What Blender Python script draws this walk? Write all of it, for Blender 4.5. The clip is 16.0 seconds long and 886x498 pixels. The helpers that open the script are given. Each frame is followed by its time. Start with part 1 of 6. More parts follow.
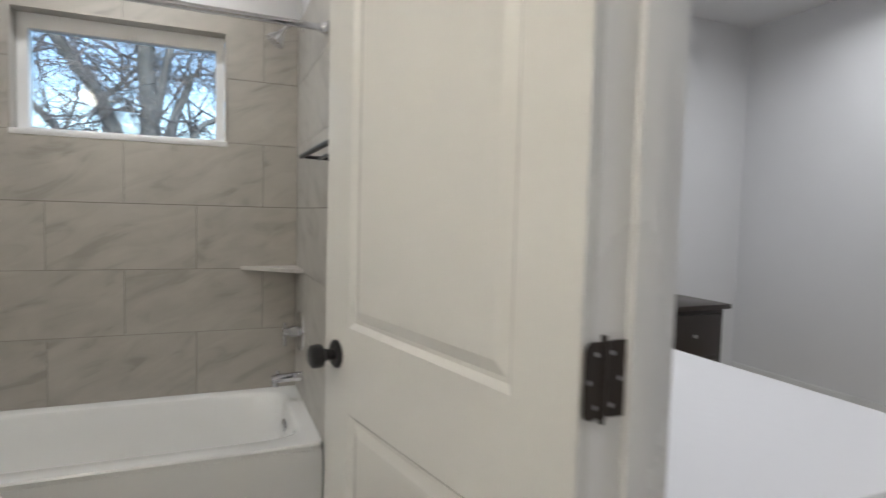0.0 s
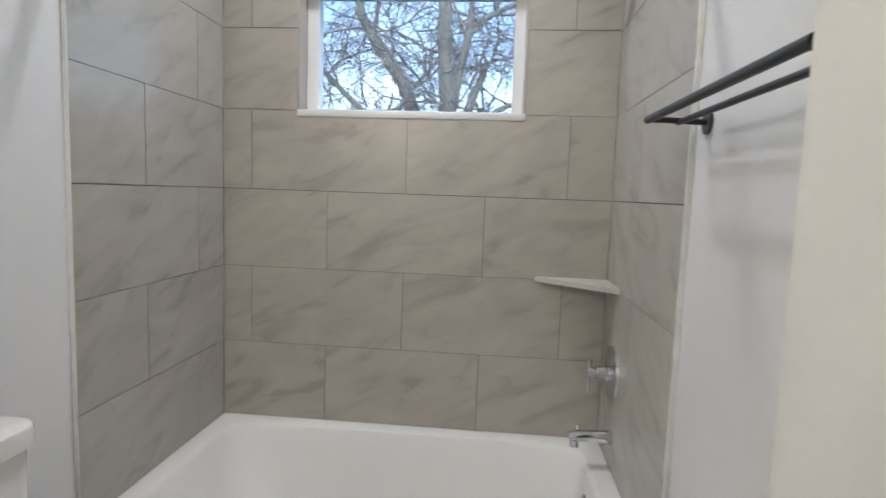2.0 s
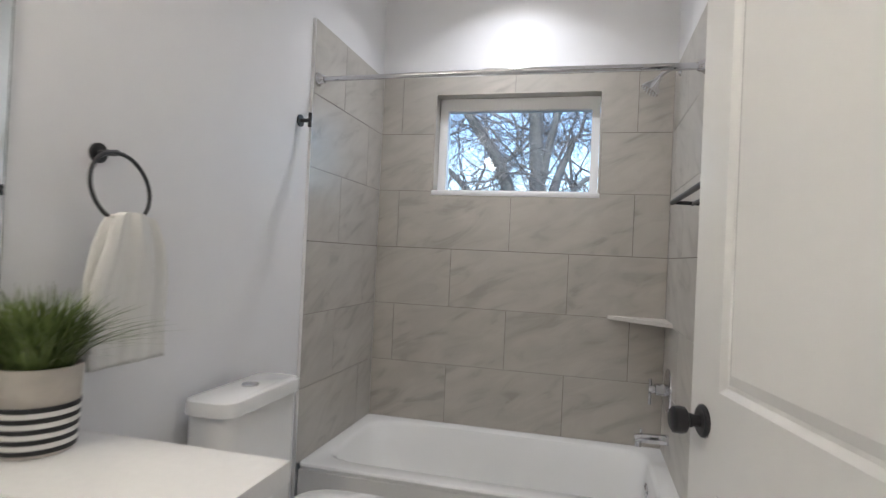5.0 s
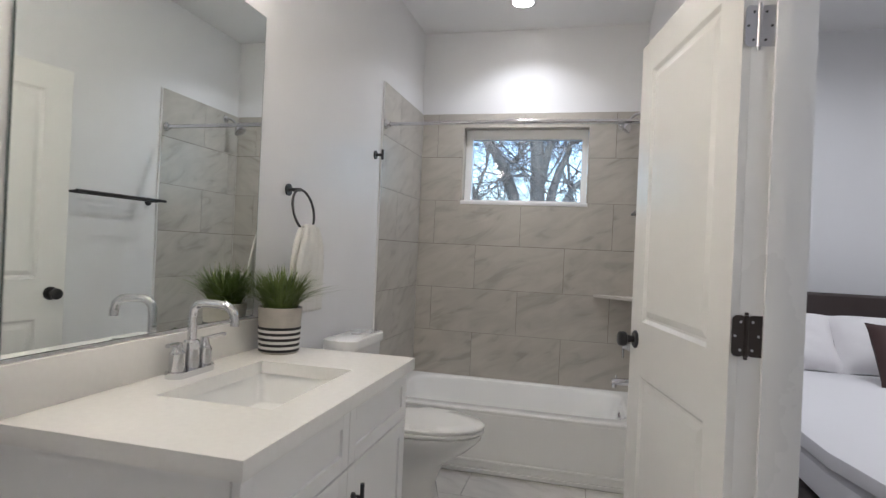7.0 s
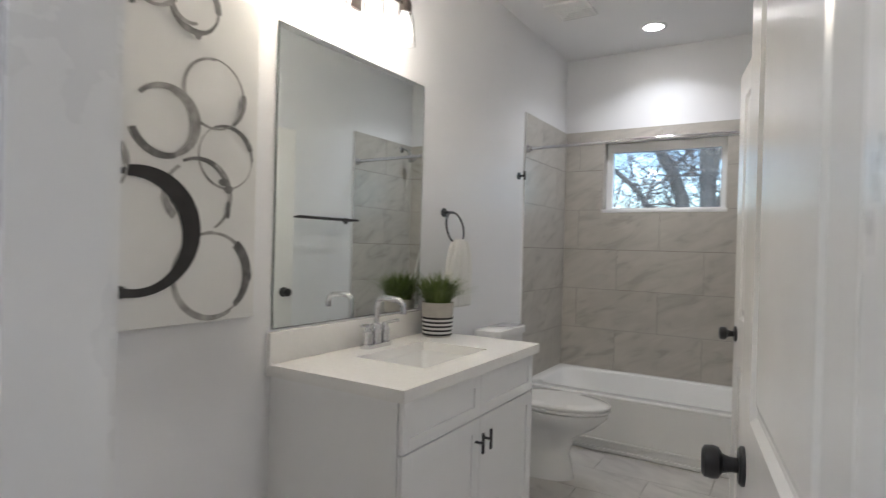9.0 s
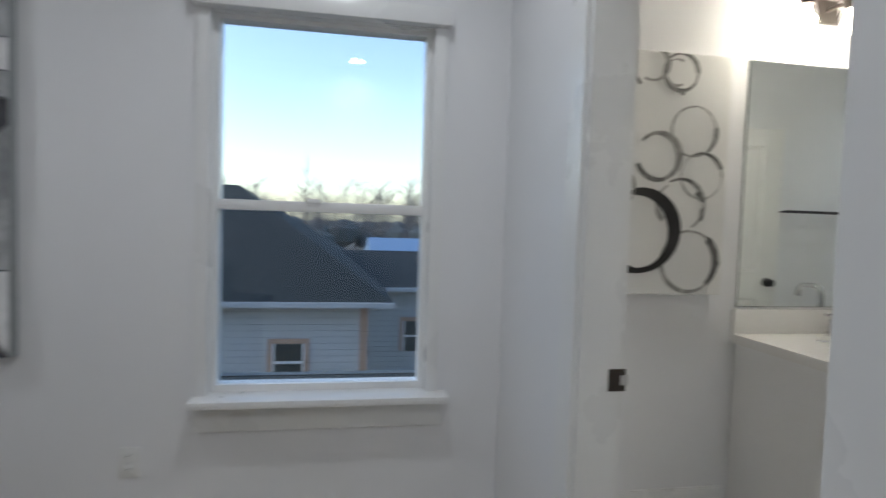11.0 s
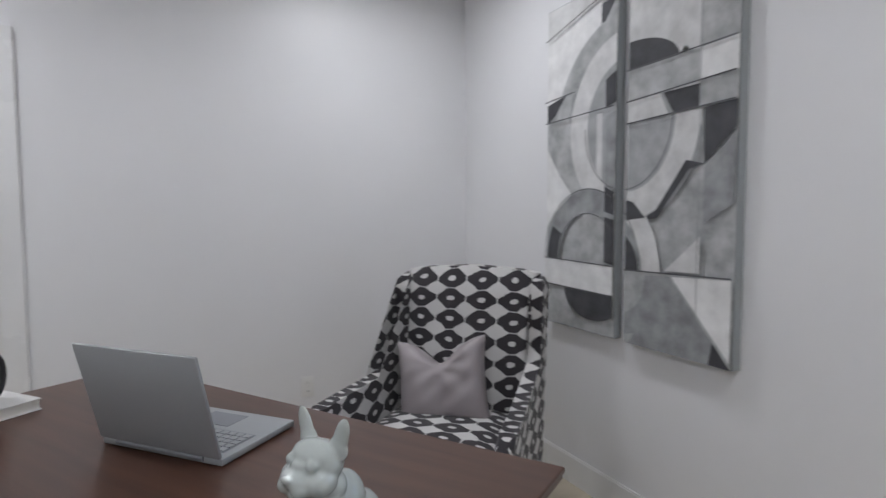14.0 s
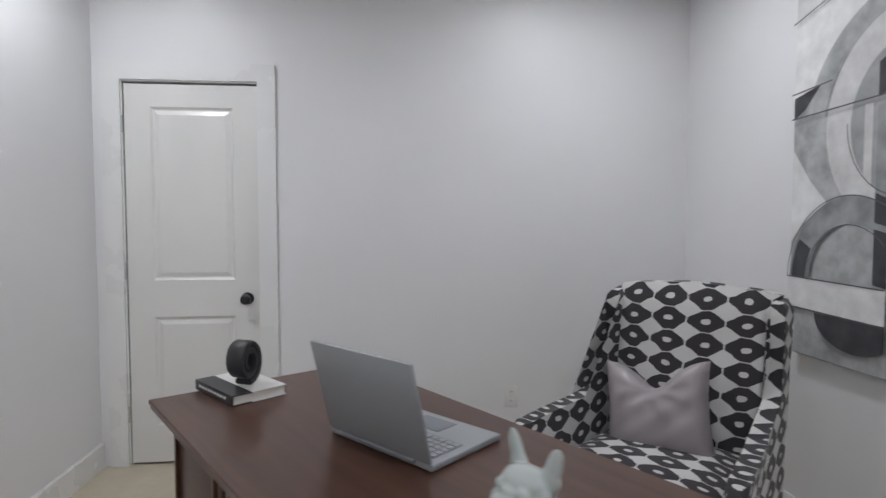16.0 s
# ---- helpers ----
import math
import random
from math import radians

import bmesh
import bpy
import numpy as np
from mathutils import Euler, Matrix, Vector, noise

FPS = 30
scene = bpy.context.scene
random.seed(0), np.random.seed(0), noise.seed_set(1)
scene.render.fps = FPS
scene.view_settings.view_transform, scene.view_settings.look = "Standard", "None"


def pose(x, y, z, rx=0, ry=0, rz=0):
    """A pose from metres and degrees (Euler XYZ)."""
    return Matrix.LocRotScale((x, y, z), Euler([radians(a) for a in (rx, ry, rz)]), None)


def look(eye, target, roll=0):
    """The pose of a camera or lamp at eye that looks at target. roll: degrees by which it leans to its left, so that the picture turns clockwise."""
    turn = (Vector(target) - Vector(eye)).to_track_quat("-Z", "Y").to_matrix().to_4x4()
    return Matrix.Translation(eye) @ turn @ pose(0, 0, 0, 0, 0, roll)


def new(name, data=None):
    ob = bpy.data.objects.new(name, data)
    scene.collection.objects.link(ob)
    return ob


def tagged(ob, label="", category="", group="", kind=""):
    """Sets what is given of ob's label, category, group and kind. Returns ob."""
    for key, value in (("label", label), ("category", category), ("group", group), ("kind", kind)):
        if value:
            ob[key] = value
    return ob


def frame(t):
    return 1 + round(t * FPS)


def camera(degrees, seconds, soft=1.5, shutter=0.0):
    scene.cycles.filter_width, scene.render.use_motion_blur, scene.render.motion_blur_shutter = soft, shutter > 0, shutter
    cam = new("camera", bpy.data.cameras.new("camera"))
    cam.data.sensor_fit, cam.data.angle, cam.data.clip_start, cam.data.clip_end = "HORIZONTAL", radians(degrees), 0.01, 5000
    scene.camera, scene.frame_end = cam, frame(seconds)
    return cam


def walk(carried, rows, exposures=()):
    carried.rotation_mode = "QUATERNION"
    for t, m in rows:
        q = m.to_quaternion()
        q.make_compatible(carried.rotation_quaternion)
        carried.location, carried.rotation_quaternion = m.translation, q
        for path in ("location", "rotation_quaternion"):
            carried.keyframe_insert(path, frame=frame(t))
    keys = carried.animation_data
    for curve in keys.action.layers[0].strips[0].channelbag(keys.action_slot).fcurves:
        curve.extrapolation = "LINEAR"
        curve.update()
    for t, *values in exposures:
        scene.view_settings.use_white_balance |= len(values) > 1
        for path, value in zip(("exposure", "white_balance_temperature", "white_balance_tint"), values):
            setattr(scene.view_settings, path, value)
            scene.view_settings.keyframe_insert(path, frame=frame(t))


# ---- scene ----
cam = camera(76.4, 16.0, soft=1.35, shutter=0.5)
# seconds, stops, kelvin, tint
EXPOSURES = [(0.0, 1.47, 6400, 9), (1.4, 1.60, 6300, 10), (3.0, 1.85, 6200, 10), (3.7, 1.76, 6200, 11), (6.0, 1.5, 6200, 12), (8.0, 1.54, 6250, 12), (10.4, 1.12, 6200, 8), (12.0, 1.27, 6150, 7), (13.5, 1.52, 6250, 10), (14.5, 1.7, 6350, 11), (16.0, 1.63, 6350, 10)]
PATH = [
    (0, (1.084, -2.95, 1.254), (1.853, -1.107, 1.133), 1.5),
    (0.5, (1.046, -2.744, 1.267), (1.569, -0.819, 1.12), 1.7),
    (1, (1.038, -2.533, 1.272), (1.323, -0.561, 1.102), 1.5),
    (1.5, (1.048, -2.318, 1.261), (1.103, -0.326, 1.092), 2.0),
    (2, (1.071, -2.145, 1.275), (0.892, -0.162, 1.08), 2.0),
    (2.5, (1.115, -2.1, 1.294), (0.74, -0.144, 1.111), 2.0),
    (3, (1.145, -2.174, 1.308), (0.66, -0.236, 1.234), 2.4),
    (3.5, (1.141, -2.275, 1.315), (0.615, -0.345, 1.349), 2.4),
    (6, (1.105, -3.419, 1.196), (0.636, -1.475, 1.203), 2.6),
    (6.5, (1.124, -3.647, 1.216), (0.654, -1.703, 1.22), 2.4),
    (7, (1.159, -3.878, 1.225), (0.673, -1.938, 1.228), 2.6),
    (7.5, (1.205, -4.028, 1.234), (0.686, -2.096, 1.238), 2.5),
    (8, (1.285, -4.168, 1.258), (0.66, -2.268, 1.258), 2.5),
    (8.1, (1.304, -4.185, 1.259), (0.644, -2.297, 1.26), 2.3),
    (10.3, (1.98, -4.596, 1.268), (0.257, -3.584, 1.205), 1.9),
    (10.5, (2.043, -4.634, 1.267), (0.23, -3.793, 1.197), 1.9),
    (11, (2.233, -4.722, 1.295), (0.268, -4.365, 1.197), 1.8),
    (11.5, (2.292, -4.716, 1.299), (0.301, -4.881, 1.192), 1.4),
    (12, (2.249, -4.567, 1.301), (0.388, -5.288, 1.181), 0.9),
    (12.5, (2.181, -4.556, 1.295), (0.501, -5.633, 1.159), 0.6),
    (13, (2.054, -4.572, 1.295), (0.597, -5.934, 1.153), 0.2),
    (13.5, (1.919, -4.6, 1.297), (0.737, -6.207, 1.163), 0.2),
    (14, (1.719, -4.619, 1.298), (0.837, -6.409, 1.173), -0.2),
    (14.5, (1.526, -4.629, 1.316), (1.045, -6.567, 1.203), -0.5),
    (15, (1.492, -4.6, 1.323), (1.252, -6.583, 1.225), -0.3),
    (15.5, (1.533, -4.611, 1.318), (1.359, -6.601, 1.227), -0.2),
    (16, (1.723, -4.677, 1.307), (1.523, -6.665, 1.212), 0.0),
]
walk(cam, [(t, look(eye, target, roll)) for t, eye, target, roll in PATH], EXPOSURES)

# ---- world, sun and lamps ----
world = bpy.data.worlds.new("dusk_sky")
scene.world = world
world.use_nodes = True
wt = world.node_tree
sky = wt.nodes.new("ShaderNodeTexSky")
sky.sky_type = "NISHITA"
sky.sun_disc = False
sky.sun_elevation = radians(28.0)
sky.sun_rotation = radians(180)
sky.dust_density = 1.0
sky.ozone_density = 1.4
bg = wt.nodes["Background"]
bg.inputs[1].default_value = 0.15
wt.links.new(sky.outputs[0], bg.inputs[0])

sun = new("sun", bpy.data.lights.new("sun", "SUN"))
sun.data.energy = 0.5
sun.data.angle = radians(12)
sun.data.color = (1.0, 0.9, 0.8)
sun.matrix_basis = look((0, -26.5, 14.1), (0, 0, 0))

FILL = (0.97, 0.98, 1.0)


def lamp_disc(x, y, z, watts, size=0.13, color=FILL, spread=160):
    ob = new("lamp_downlight", bpy.data.lights.new("lamp_downlight", "AREA"))
    ob.data.shape, ob.data.size, ob.data.energy, ob.data.color = "DISK", size, watts, color
    ob.data.spread = radians(spread)
    ob.matrix_basis = pose(x, y, z)
    return ob


BATH_CEIL = 2.77
DOWNLIGHTS_BATH = [(0.73, -0.42)]
DOWNLIGHTS_OFFICE = [(0.78, -6.95), (2.95, -6.9), (0.9, -4.7), (2.95, -4.62)]
# bedroom downlights are assumed, added to brighten the room beyond the doorway
ADDED_LIGHTS_BEDROOM = [(2.6, -2.9), (4.3, -0.9), (2.6, -0.9)]
for x, y in DOWNLIGHTS_BATH:
    lamp_disc(x, y, BATH_CEIL - 0.02, 2.2, spread=128)
for x, y in DOWNLIGHTS_OFFICE:
    lamp_disc(x, y, BATH_CEIL - 0.02, 2.75)
for x, y in ADDED_LIGHTS_BEDROOM:
    lamp_disc(x, y, BATH_CEIL - 0.02, 3.2)
VANITY_BULBS = [(0.13, -2.80, 2.19, 4.1), (0.13, -2.60, 2.19, 4.1), (0.13, -2.39, 2.19, 0.2)]
for x, y, z, w in VANITY_BULBS:
    ob = new("lamp_bulb", bpy.data.lights.new("lamp_bulb", "POINT"))
    ob.data.energy, ob.data.shadow_soft_size, ob.data.color = w, 0.03, (1.0, 0.9, 0.76)
    ob.location = (x, y, z)

# ---- materials ----


def mat(name, color, rough=0.5, metal=0.0, bump=0.0, scale=40.0, vary=0.0, vscale=3.0, coat=0.0, dist=0.002, spec=0.5):
    m = bpy.data.materials.new(name)
    m.use_nodes = True
    nt = m.node_tree
    b = nt.nodes["Principled BSDF"]
    b.inputs["Base Color"].default_value = (*color, 1)
    b.inputs["Roughness"].default_value = rough
    b.inputs["Metallic"].default_value = metal
    b.inputs["Coat Weight"].default_value = coat
    b.inputs["Specular IOR Level"].default_value = spec
    tc = nt.nodes.new("ShaderNodeTexCoord")
    if vary:
        n1 = nt.nodes.new("ShaderNodeTexNoise")
        n1.inputs["Scale"].default_value = vscale
        n1.inputs["Detail"].default_value = 6
        nt.links.new(tc.outputs["Object"], n1.inputs["Vector"])
        r = nt.nodes.new("ShaderNodeMapRange")
        r.inputs[1].default_value, r.inputs[2].default_value = 0.3, 0.7
        r.inputs[3].default_value, r.inputs[4].default_value = 1 - vary, 1 + vary * 0.5
        nt.links.new(n1.outputs["Fac"], r.inputs[0])
        mx = nt.nodes.new("ShaderNodeMix")
        mx.data_type, mx.blend_type = "RGBA", "MULTIPLY"
        mx.inputs[0].default_value = 1
        mx.inputs[6].default_value = (*color, 1)
        nt.links.new(r.outputs[0], mx.inputs[7])
        nt.links.new(mx.outputs[2], b.inputs["Base Color"])
        rr = nt.nodes.new("ShaderNodeMapRange")
        rr.inputs[3].default_value, rr.inputs[4].default_value = max(0, rough - 0.06), min(1, rough + 0.06)
        nt.links.new(n1.outputs["Fac"], rr.inputs[0])
        nt.links.new(rr.outputs[0], b.inputs["Roughness"])
    if bump:
        n2 = nt.nodes.new("ShaderNodeTexNoise")
        n2.inputs["Scale"].default_value = scale
        n2.inputs["Detail"].default_value = 5
        nt.links.new(tc.outputs["Object"], n2.inputs["Vector"])
        bp = nt.nodes.new("ShaderNodeBump")
        bp.inputs["Strength"].default_value = bump
        bp.inputs["Distance"].default_value = dist
        nt.links.new(n2.outputs["Fac"], bp.inputs["Height"])
        nt.links.new(bp.outputs[0], b.inputs["Normal"])
    return m


def emit(name, color, strength):
    m = bpy.data.materials.new(name)
    m.use_nodes = True
    b = m.node_tree.nodes["Principled BSDF"]
    b.inputs["Base Color"].default_value = (0.9, 0.9, 0.9, 1)
    b.inputs["Emission Color"].default_value = (*color, 1)
    b.inputs["Emission Strength"].default_value = strength
    return m


def stone_mat(name, light, dark, rough=0.35, tilt=0.5, axis="y"):
    """Porcelain with soft slanting veins, shifted from tile to tile."""
    m = bpy.data.materials.new(name)
    m.use_nodes = True
    nt = m.node_tree
    N, L = nt.nodes.new, nt.links.new
    b = nt.nodes["Principled BSDF"]
    tc, oi = N("ShaderNodeTexCoord"), N("ShaderNodeObjectInfo")
    sc = N("ShaderNodeVectorMath")
    sc.operation = "MULTIPLY_ADD"
    sc.inputs[1].default_value = (1, 1, 1)
    comb = N("ShaderNodeCombineXYZ")
    mul = N("ShaderNodeMath")
    mul.operation = "MULTIPLY"
    mul.inputs[1].default_value = 37.0
    L(oi.outputs["Random"], mul.inputs[0])
    for i in range(3):
        L(mul.outputs[0], comb.inputs[i])
    L(tc.outputs["Object"], sc.inputs[0])
    L(comb.outputs[0], sc.inputs[2])
    turn = N("ShaderNodeMapping")
    turn.inputs["Rotation"].default_value = {"z": (0, 0, tilt), "y": (0, tilt, 0), "x": (tilt, 0, 0)}[axis]
    L(sc.outputs[0], turn.inputs[0])
    mp = N("ShaderNodeMapping")
    mp.inputs["Scale"].default_value = {"z": (2.6, 8.0, 1), "y": (2.6, 1, 8.0), "x": (1, 2.6, 8.0)}[axis]
    L(turn.outputs[0], mp.inputs[0])
    n1 = N("ShaderNodeTexNoise")
    n1.inputs["Scale"].default_value, n1.inputs["Detail"].default_value, n1.inputs["Distortion"].default_value = 1.3, 8, 1.1
    L(mp.outputs[0], n1.inputs["Vector"])
    n2 = N("ShaderNodeTexNoise")
    n2.inputs["Scale"].default_value, n2.inputs["Detail"].default_value = 5, 6
    L(sc.outputs[0], n2.inputs["Vector"])
    ramp = N("ShaderNodeValToRGB")
    e = ramp.color_ramp.elements
    e[0].position, e[0].color = 0.30, (*dark, 1)
    e[1].position, e[1].color = 0.62, (*light, 1)
    mid = e.new(0.42)
    mid.color = (*[(a * 0.35 + c * 0.65) for a, c in zip(dark, light)], 1)
    L(n1.outputs["Fac"], ramp.inputs[0])
    r2 = N("ShaderNodeMapRange")
    r2.inputs[3].default_value, r2.inputs[4].default_value = 0.86, 1.1
    L(n2.outputs["Fac"], r2.inputs[0])
    mx = N("ShaderNodeMix")
    mx.data_type, mx.blend_type = "RGBA", "MULTIPLY"
    mx.inputs[0].default_value = 1
    L(ramp.outputs[0], mx.inputs[6])
    L(r2.outputs[0], mx.inputs[7])
    L(mx.outputs[2], b.inputs["Base Color"])
    b.inputs["Roughness"].default_value = rough
    n3 = N("ShaderNodeTexNoise")
    n3.inputs["Scale"].default_value, n3.inputs["Detail"].default_value = 90, 4
    L(tc.outputs["Object"], n3.inputs["Vector"])
    bp = N("ShaderNodeBump")
    bp.inputs["Strength"].default_value, bp.inputs["Distance"].default_value = 0.25, 0.001
    L(n3.outputs["Fac"], bp.inputs["Height"])
    L(bp.outputs[0], b.inputs["Normal"])
    return m


def wood_mat(name, light, dark, rough, coat=0.3):
    m = bpy.data.materials.new(name)
    m.use_nodes = True
    nt = m.node_tree
    N, L = nt.nodes.new, nt.links.new
    b = nt.nodes["Principled BSDF"]
    tc = N("ShaderNodeTexCoord")
    mp = N("ShaderNodeMapping")
    mp.inputs["Scale"].default_value = (2, 28, 28)
    L(tc.outputs["Object"], mp.inputs[0])
    n1 = N("ShaderNodeTexNoise")
    n1.inputs["Scale"].default_value, n1.inputs["Detail"].default_value, n1.inputs["Distortion"].default_value = 1.0, 8, 0.6
    L(mp.outputs[0], n1.inputs["Vector"])
    ramp = N("ShaderNodeValToRGB")
    e = ramp.color_ramp.elements
    e[0].position, e[0].color = 0.3, (*dark, 1)
    e[1].position, e[1].color = 0.7, (*light, 1)
    L(n1.outputs["Fac"], ramp.inputs[0])
    L(ramp.outputs[0], b.inputs["Base Color"])
    b.inputs["Roughness"].default_value = rough
    b.inputs["Coat Weight"].default_value = coat
    b.inputs["Coat Roughness"].default_value = 0.25
    bp = N("ShaderNodeBump")
    bp.inputs["Strength"].default_value, bp.inputs["Distance"].default_value = 0.1, 0.001
    L(n1.outputs["Fac"], bp.inputs["Height"])
    L(bp.outputs[0], b.inputs["Normal"])
    return m


def fabric_mat(name, ink, ground, pitch=0.105, row=0.105):
    """Printed cloth: rows of dark blunt lozenges with a pale block in each."""
    m = bpy.data.materials.new(name)
    m.use_nodes = True
    nt = m.node_tree
    N, L = nt.nodes.new, nt.links.new
    b = nt.nodes["Principled BSDF"]
    uv = N("ShaderNodeUVMap")
    uv.uv_map = "UVMap"
    nz = N("ShaderNodeTexNoise")
    nz.inputs["Scale"].default_value, nz.inputs["Detail"].default_value = 16, 2
    L(uv.outputs[0], nz.inputs["Vector"])
    wob = N("ShaderNodeVectorMath")
    wob.operation = "SUBTRACT"
    wob.inputs[1].default_value = (0.5, 0.5, 0.5)
    L(nz.outputs["Color"], wob.inputs[0])
    add = N("ShaderNodeVectorMath")
    add.operation = "MULTIPLY_ADD"
    add.inputs[1].default_value = (0.022, 0.022, 0.0)
    L(wob.outputs[0], add.inputs[0])
    L(uv.outputs[0], add.inputs[2])
    sep = N("ShaderNodeSeparateXYZ")
    L(add.outputs[0], sep.inputs[0])

    def math_node(op, a, c=None, d=None):
        n = N("ShaderNodeMath")
        n.operation = op
        for i, v in enumerate((a, c, d)):
            if v is None:
                continue
            if isinstance(v, (int, float)):
                n.inputs[i].default_value = v
            else:
                L(v, n.inputs[i])
        return n.outputs[0]
    u = math_node("SUBTRACT", math_node("FRACT", math_node("DIVIDE", sep.outputs[0], pitch)), 0.5)
    v = math_node("SUBTRACT", math_node("FRACT", math_node("DIVIDE", sep.outputs[1], row)), 0.5)
    au, av = math_node("ABSOLUTE", u), math_node("ABSOLUTE", v)
    d = math_node("ADD", au, av)
    big = math_node("MAXIMUM", au, av)
    dark = math_node("MULTIPLY", math_node("LESS_THAN", d, 0.59), math_node("LESS_THAN", big, 0.478))
    hole = math_node("GREATER_THAN", math_node("ADD", math_node("MULTIPLY", big, 0.65), math_node("MULTIPLY", d, 0.35)), 0.125)
    inkf = math_node("MULTIPLY", dark, hole)
    mx = N("ShaderNodeMix")
    mx.data_type = "RGBA"
    mx.inputs[6].default_value, mx.inputs[7].default_value = (*ground, 1), (*ink, 1)
    L(inkf, mx.inputs[0])
    L(mx.outputs[2], b.inputs["Base Color"])
    b.inputs["Roughness"].default_value = 0.85
    b.inputs["Sheen Weight"].default_value = 0.15
    wv = N("ShaderNodeTexNoise")
    wv.inputs["Scale"].default_value = 500
    L(uv.outputs[0], wv.inputs["Vector"])
    bp = N("ShaderNodeBump")
    bp.inputs["Strength"].default_value, bp.inputs["Distance"].default_value = 0.35, 0.001
    L(wv.outputs["Fac"], bp.inputs["Height"])
    L(bp.outputs[0], b.inputs["Normal"])
    return m


def glass_mat(name, tint=(1, 1, 1)):
    m = bpy.data.materials.new(name)
    m.use_nodes = True
    nt = m.node_tree
    b = nt.nodes["Principled BSDF"]
    b.inputs["Base Color"].default_value = (*tint, 1)
    b.inputs["Roughness"].default_value = 0.0
    b.inputs["Transmission Weight"].default_value = 1.0
    b.inputs["IOR"].default_value = 1.45
    return m


WALL = mat("wall_paint", (0.80, 0.80, 0.815), 0.42, bump=0.12, scale=180, vary=0.02, vscale=1.5)
CEIL = mat("ceiling_paint", (0.82, 0.82, 0.83), 0.85, bump=0.15, scale=150)
TRIM = mat("trim_paint", (0.80, 0.80, 0.80), 0.28, bump=0.03, scale=60, vary=0.015)
DOOR = mat("door_paint", (0.78, 0.775, 0.76), 0.24, bump=0.05, scale=90, vary=0.015)
TILE = stone_mat("wall_tile", (0.49, 0.46, 0.415), (0.35, 0.325, 0.29), 0.32, 0.42)
TILE_SIDE = stone_mat("side_tile", (0.49, 0.466, 0.428), (0.355, 0.335, 0.305), 0.32, -0.42, "x")
FTILE = stone_mat("floor_tile", (0.60, 0.58, 0.55), (0.44, 0.42, 0.40), 0.3, 0.5, "z")
GROUT = mat("grout", (0.20, 0.18, 0.16), 0.9, bump=0.3, scale=200)
FLOORM = mat("beige_floor", (0.52, 0.46, 0.36), 0.45, bump=0.15, scale=60, vary=0.12, vscale=6)
CERAMIC = mat("white_ceramic", (0.84, 0.84, 0.83), 0.07, coat=0.4)
ACRYL = mat("tub_enamel", (0.84, 0.84, 0.83), 0.12, coat=0.3)
QUARTZ = mat("quartz", (0.82, 0.81, 0.79), 0.22, vary=0.02, vscale=60)
CAB = mat("cabinet_paint", (0.80, 0.80, 0.80), 0.35, bump=0.03)
CHROME = mat("chrome", (0.66, 0.66, 0.68), 0.06, metal=1.0)
NICKEL = mat("hinge_nickel", (0.55, 0.55, 0.57), 0.28, metal=1.0)
BLACK = mat("black_metal", (0.018, 0.018, 0.02), 0.38)
BRONZE = mat("dark_bronze", (0.06, 0.05, 0.045), 0.35, metal=0.7)
MIRROR = mat("mirror_glass", (0.86, 0.90, 0.885), 0.0, metal=1.0)
GLASS = glass_mat("window_glass")
GLASSBATH = glass_mat("tinted_window_glass", (0.74, 0.83, 0.90))
GLASSLOW = glass_mat("screened_window_glass", (0.74, 0.78, 0.82))
VINYL = mat("window_vinyl", (0.82, 0.82, 0.82), 0.35)
TOWEL = mat("towel_cotton", (0.82, 0.81, 0.78), 0.95, bump=0.9, scale=350, dist=0.004)
POT = mat("pot_cement", (0.50, 0.46, 0.41), 0.8, bump=0.5, scale=90, vary=0.12, vscale=25)
POTBLACK = mat("pot_black", (0.02, 0.02, 0.02), 0.6)
POTWHITE = mat("pot_white", (0.7, 0.69, 0.66), 0.7)
GRASS = mat("grass_blade", (0.145, 0.20, 0.055), 0.5, vary=0.5, vscale=30)
SOIL = mat("soil", (0.03, 0.022, 0.015), 0.95, bump=1.0, scale=120)
BULB = emit("bulb_glow", (1.0, 0.88, 0.7), 60)
LENS = emit("lens_glow", (1.0, 0.98, 0.95), 8)
CLEAR = glass_mat("clear_shade")
DESKWOOD = wood_mat("desk_wood", (0.092, 0.040, 0.024), (0.058, 0.024, 0.014), 0.33, 0.1)
ALU = mat("laptop_silver", (0.34, 0.355, 0.37), 0.42, metal=0.2)
KEY = mat("laptop_key", (0.22, 0.23, 0.25), 0.5)
SCREEN = mat("laptop_screen", (0.02, 0.02, 0.022), 0.15)
GLAZE = mat("glazed_china", (0.44, 0.48, 0.465), 0.05, coat=0.6)
CLOTH = fabric_mat("chair_print", (0.032, 0.028, 0.033), (0.60, 0.59, 0.585), 0.142, 0.088)
SATIN = mat("satin_cushion", (0.35, 0.315, 0.325), 0.33, bump=0.2, scale=25, dist=0.004)
PAPER = mat("book_pages", (0.72, 0.70, 0.66), 0.85, bump=0.3, scale=300)
COVER = mat("book_cover", (0.70, 0.69, 0.68), 0.4)
COVERDARK = mat("book_spine", (0.035, 0.035, 0.04), 0.45)
SCULPT = mat("dark_sculpture", (0.030, 0.031, 0.035), 0.45, bump=0.3, scale=80)
LINEN = mat("bed_linen", (0.82, 0.81, 0.83), 0.8, bump=0.25, scale=9, dist=0.01)
PILLOWM = mat("pillow_cotton", (0.80, 0.78, 0.79), 0.85, bump=0.3, scale=12, dist=0.006)
LEATHER = mat("brown_leather", (0.045, 0.032, 0.030), 0.4, bump=0.2, scale=60)
PLUM = mat("plum_velvet", (0.055, 0.028, 0.026), 0.75)
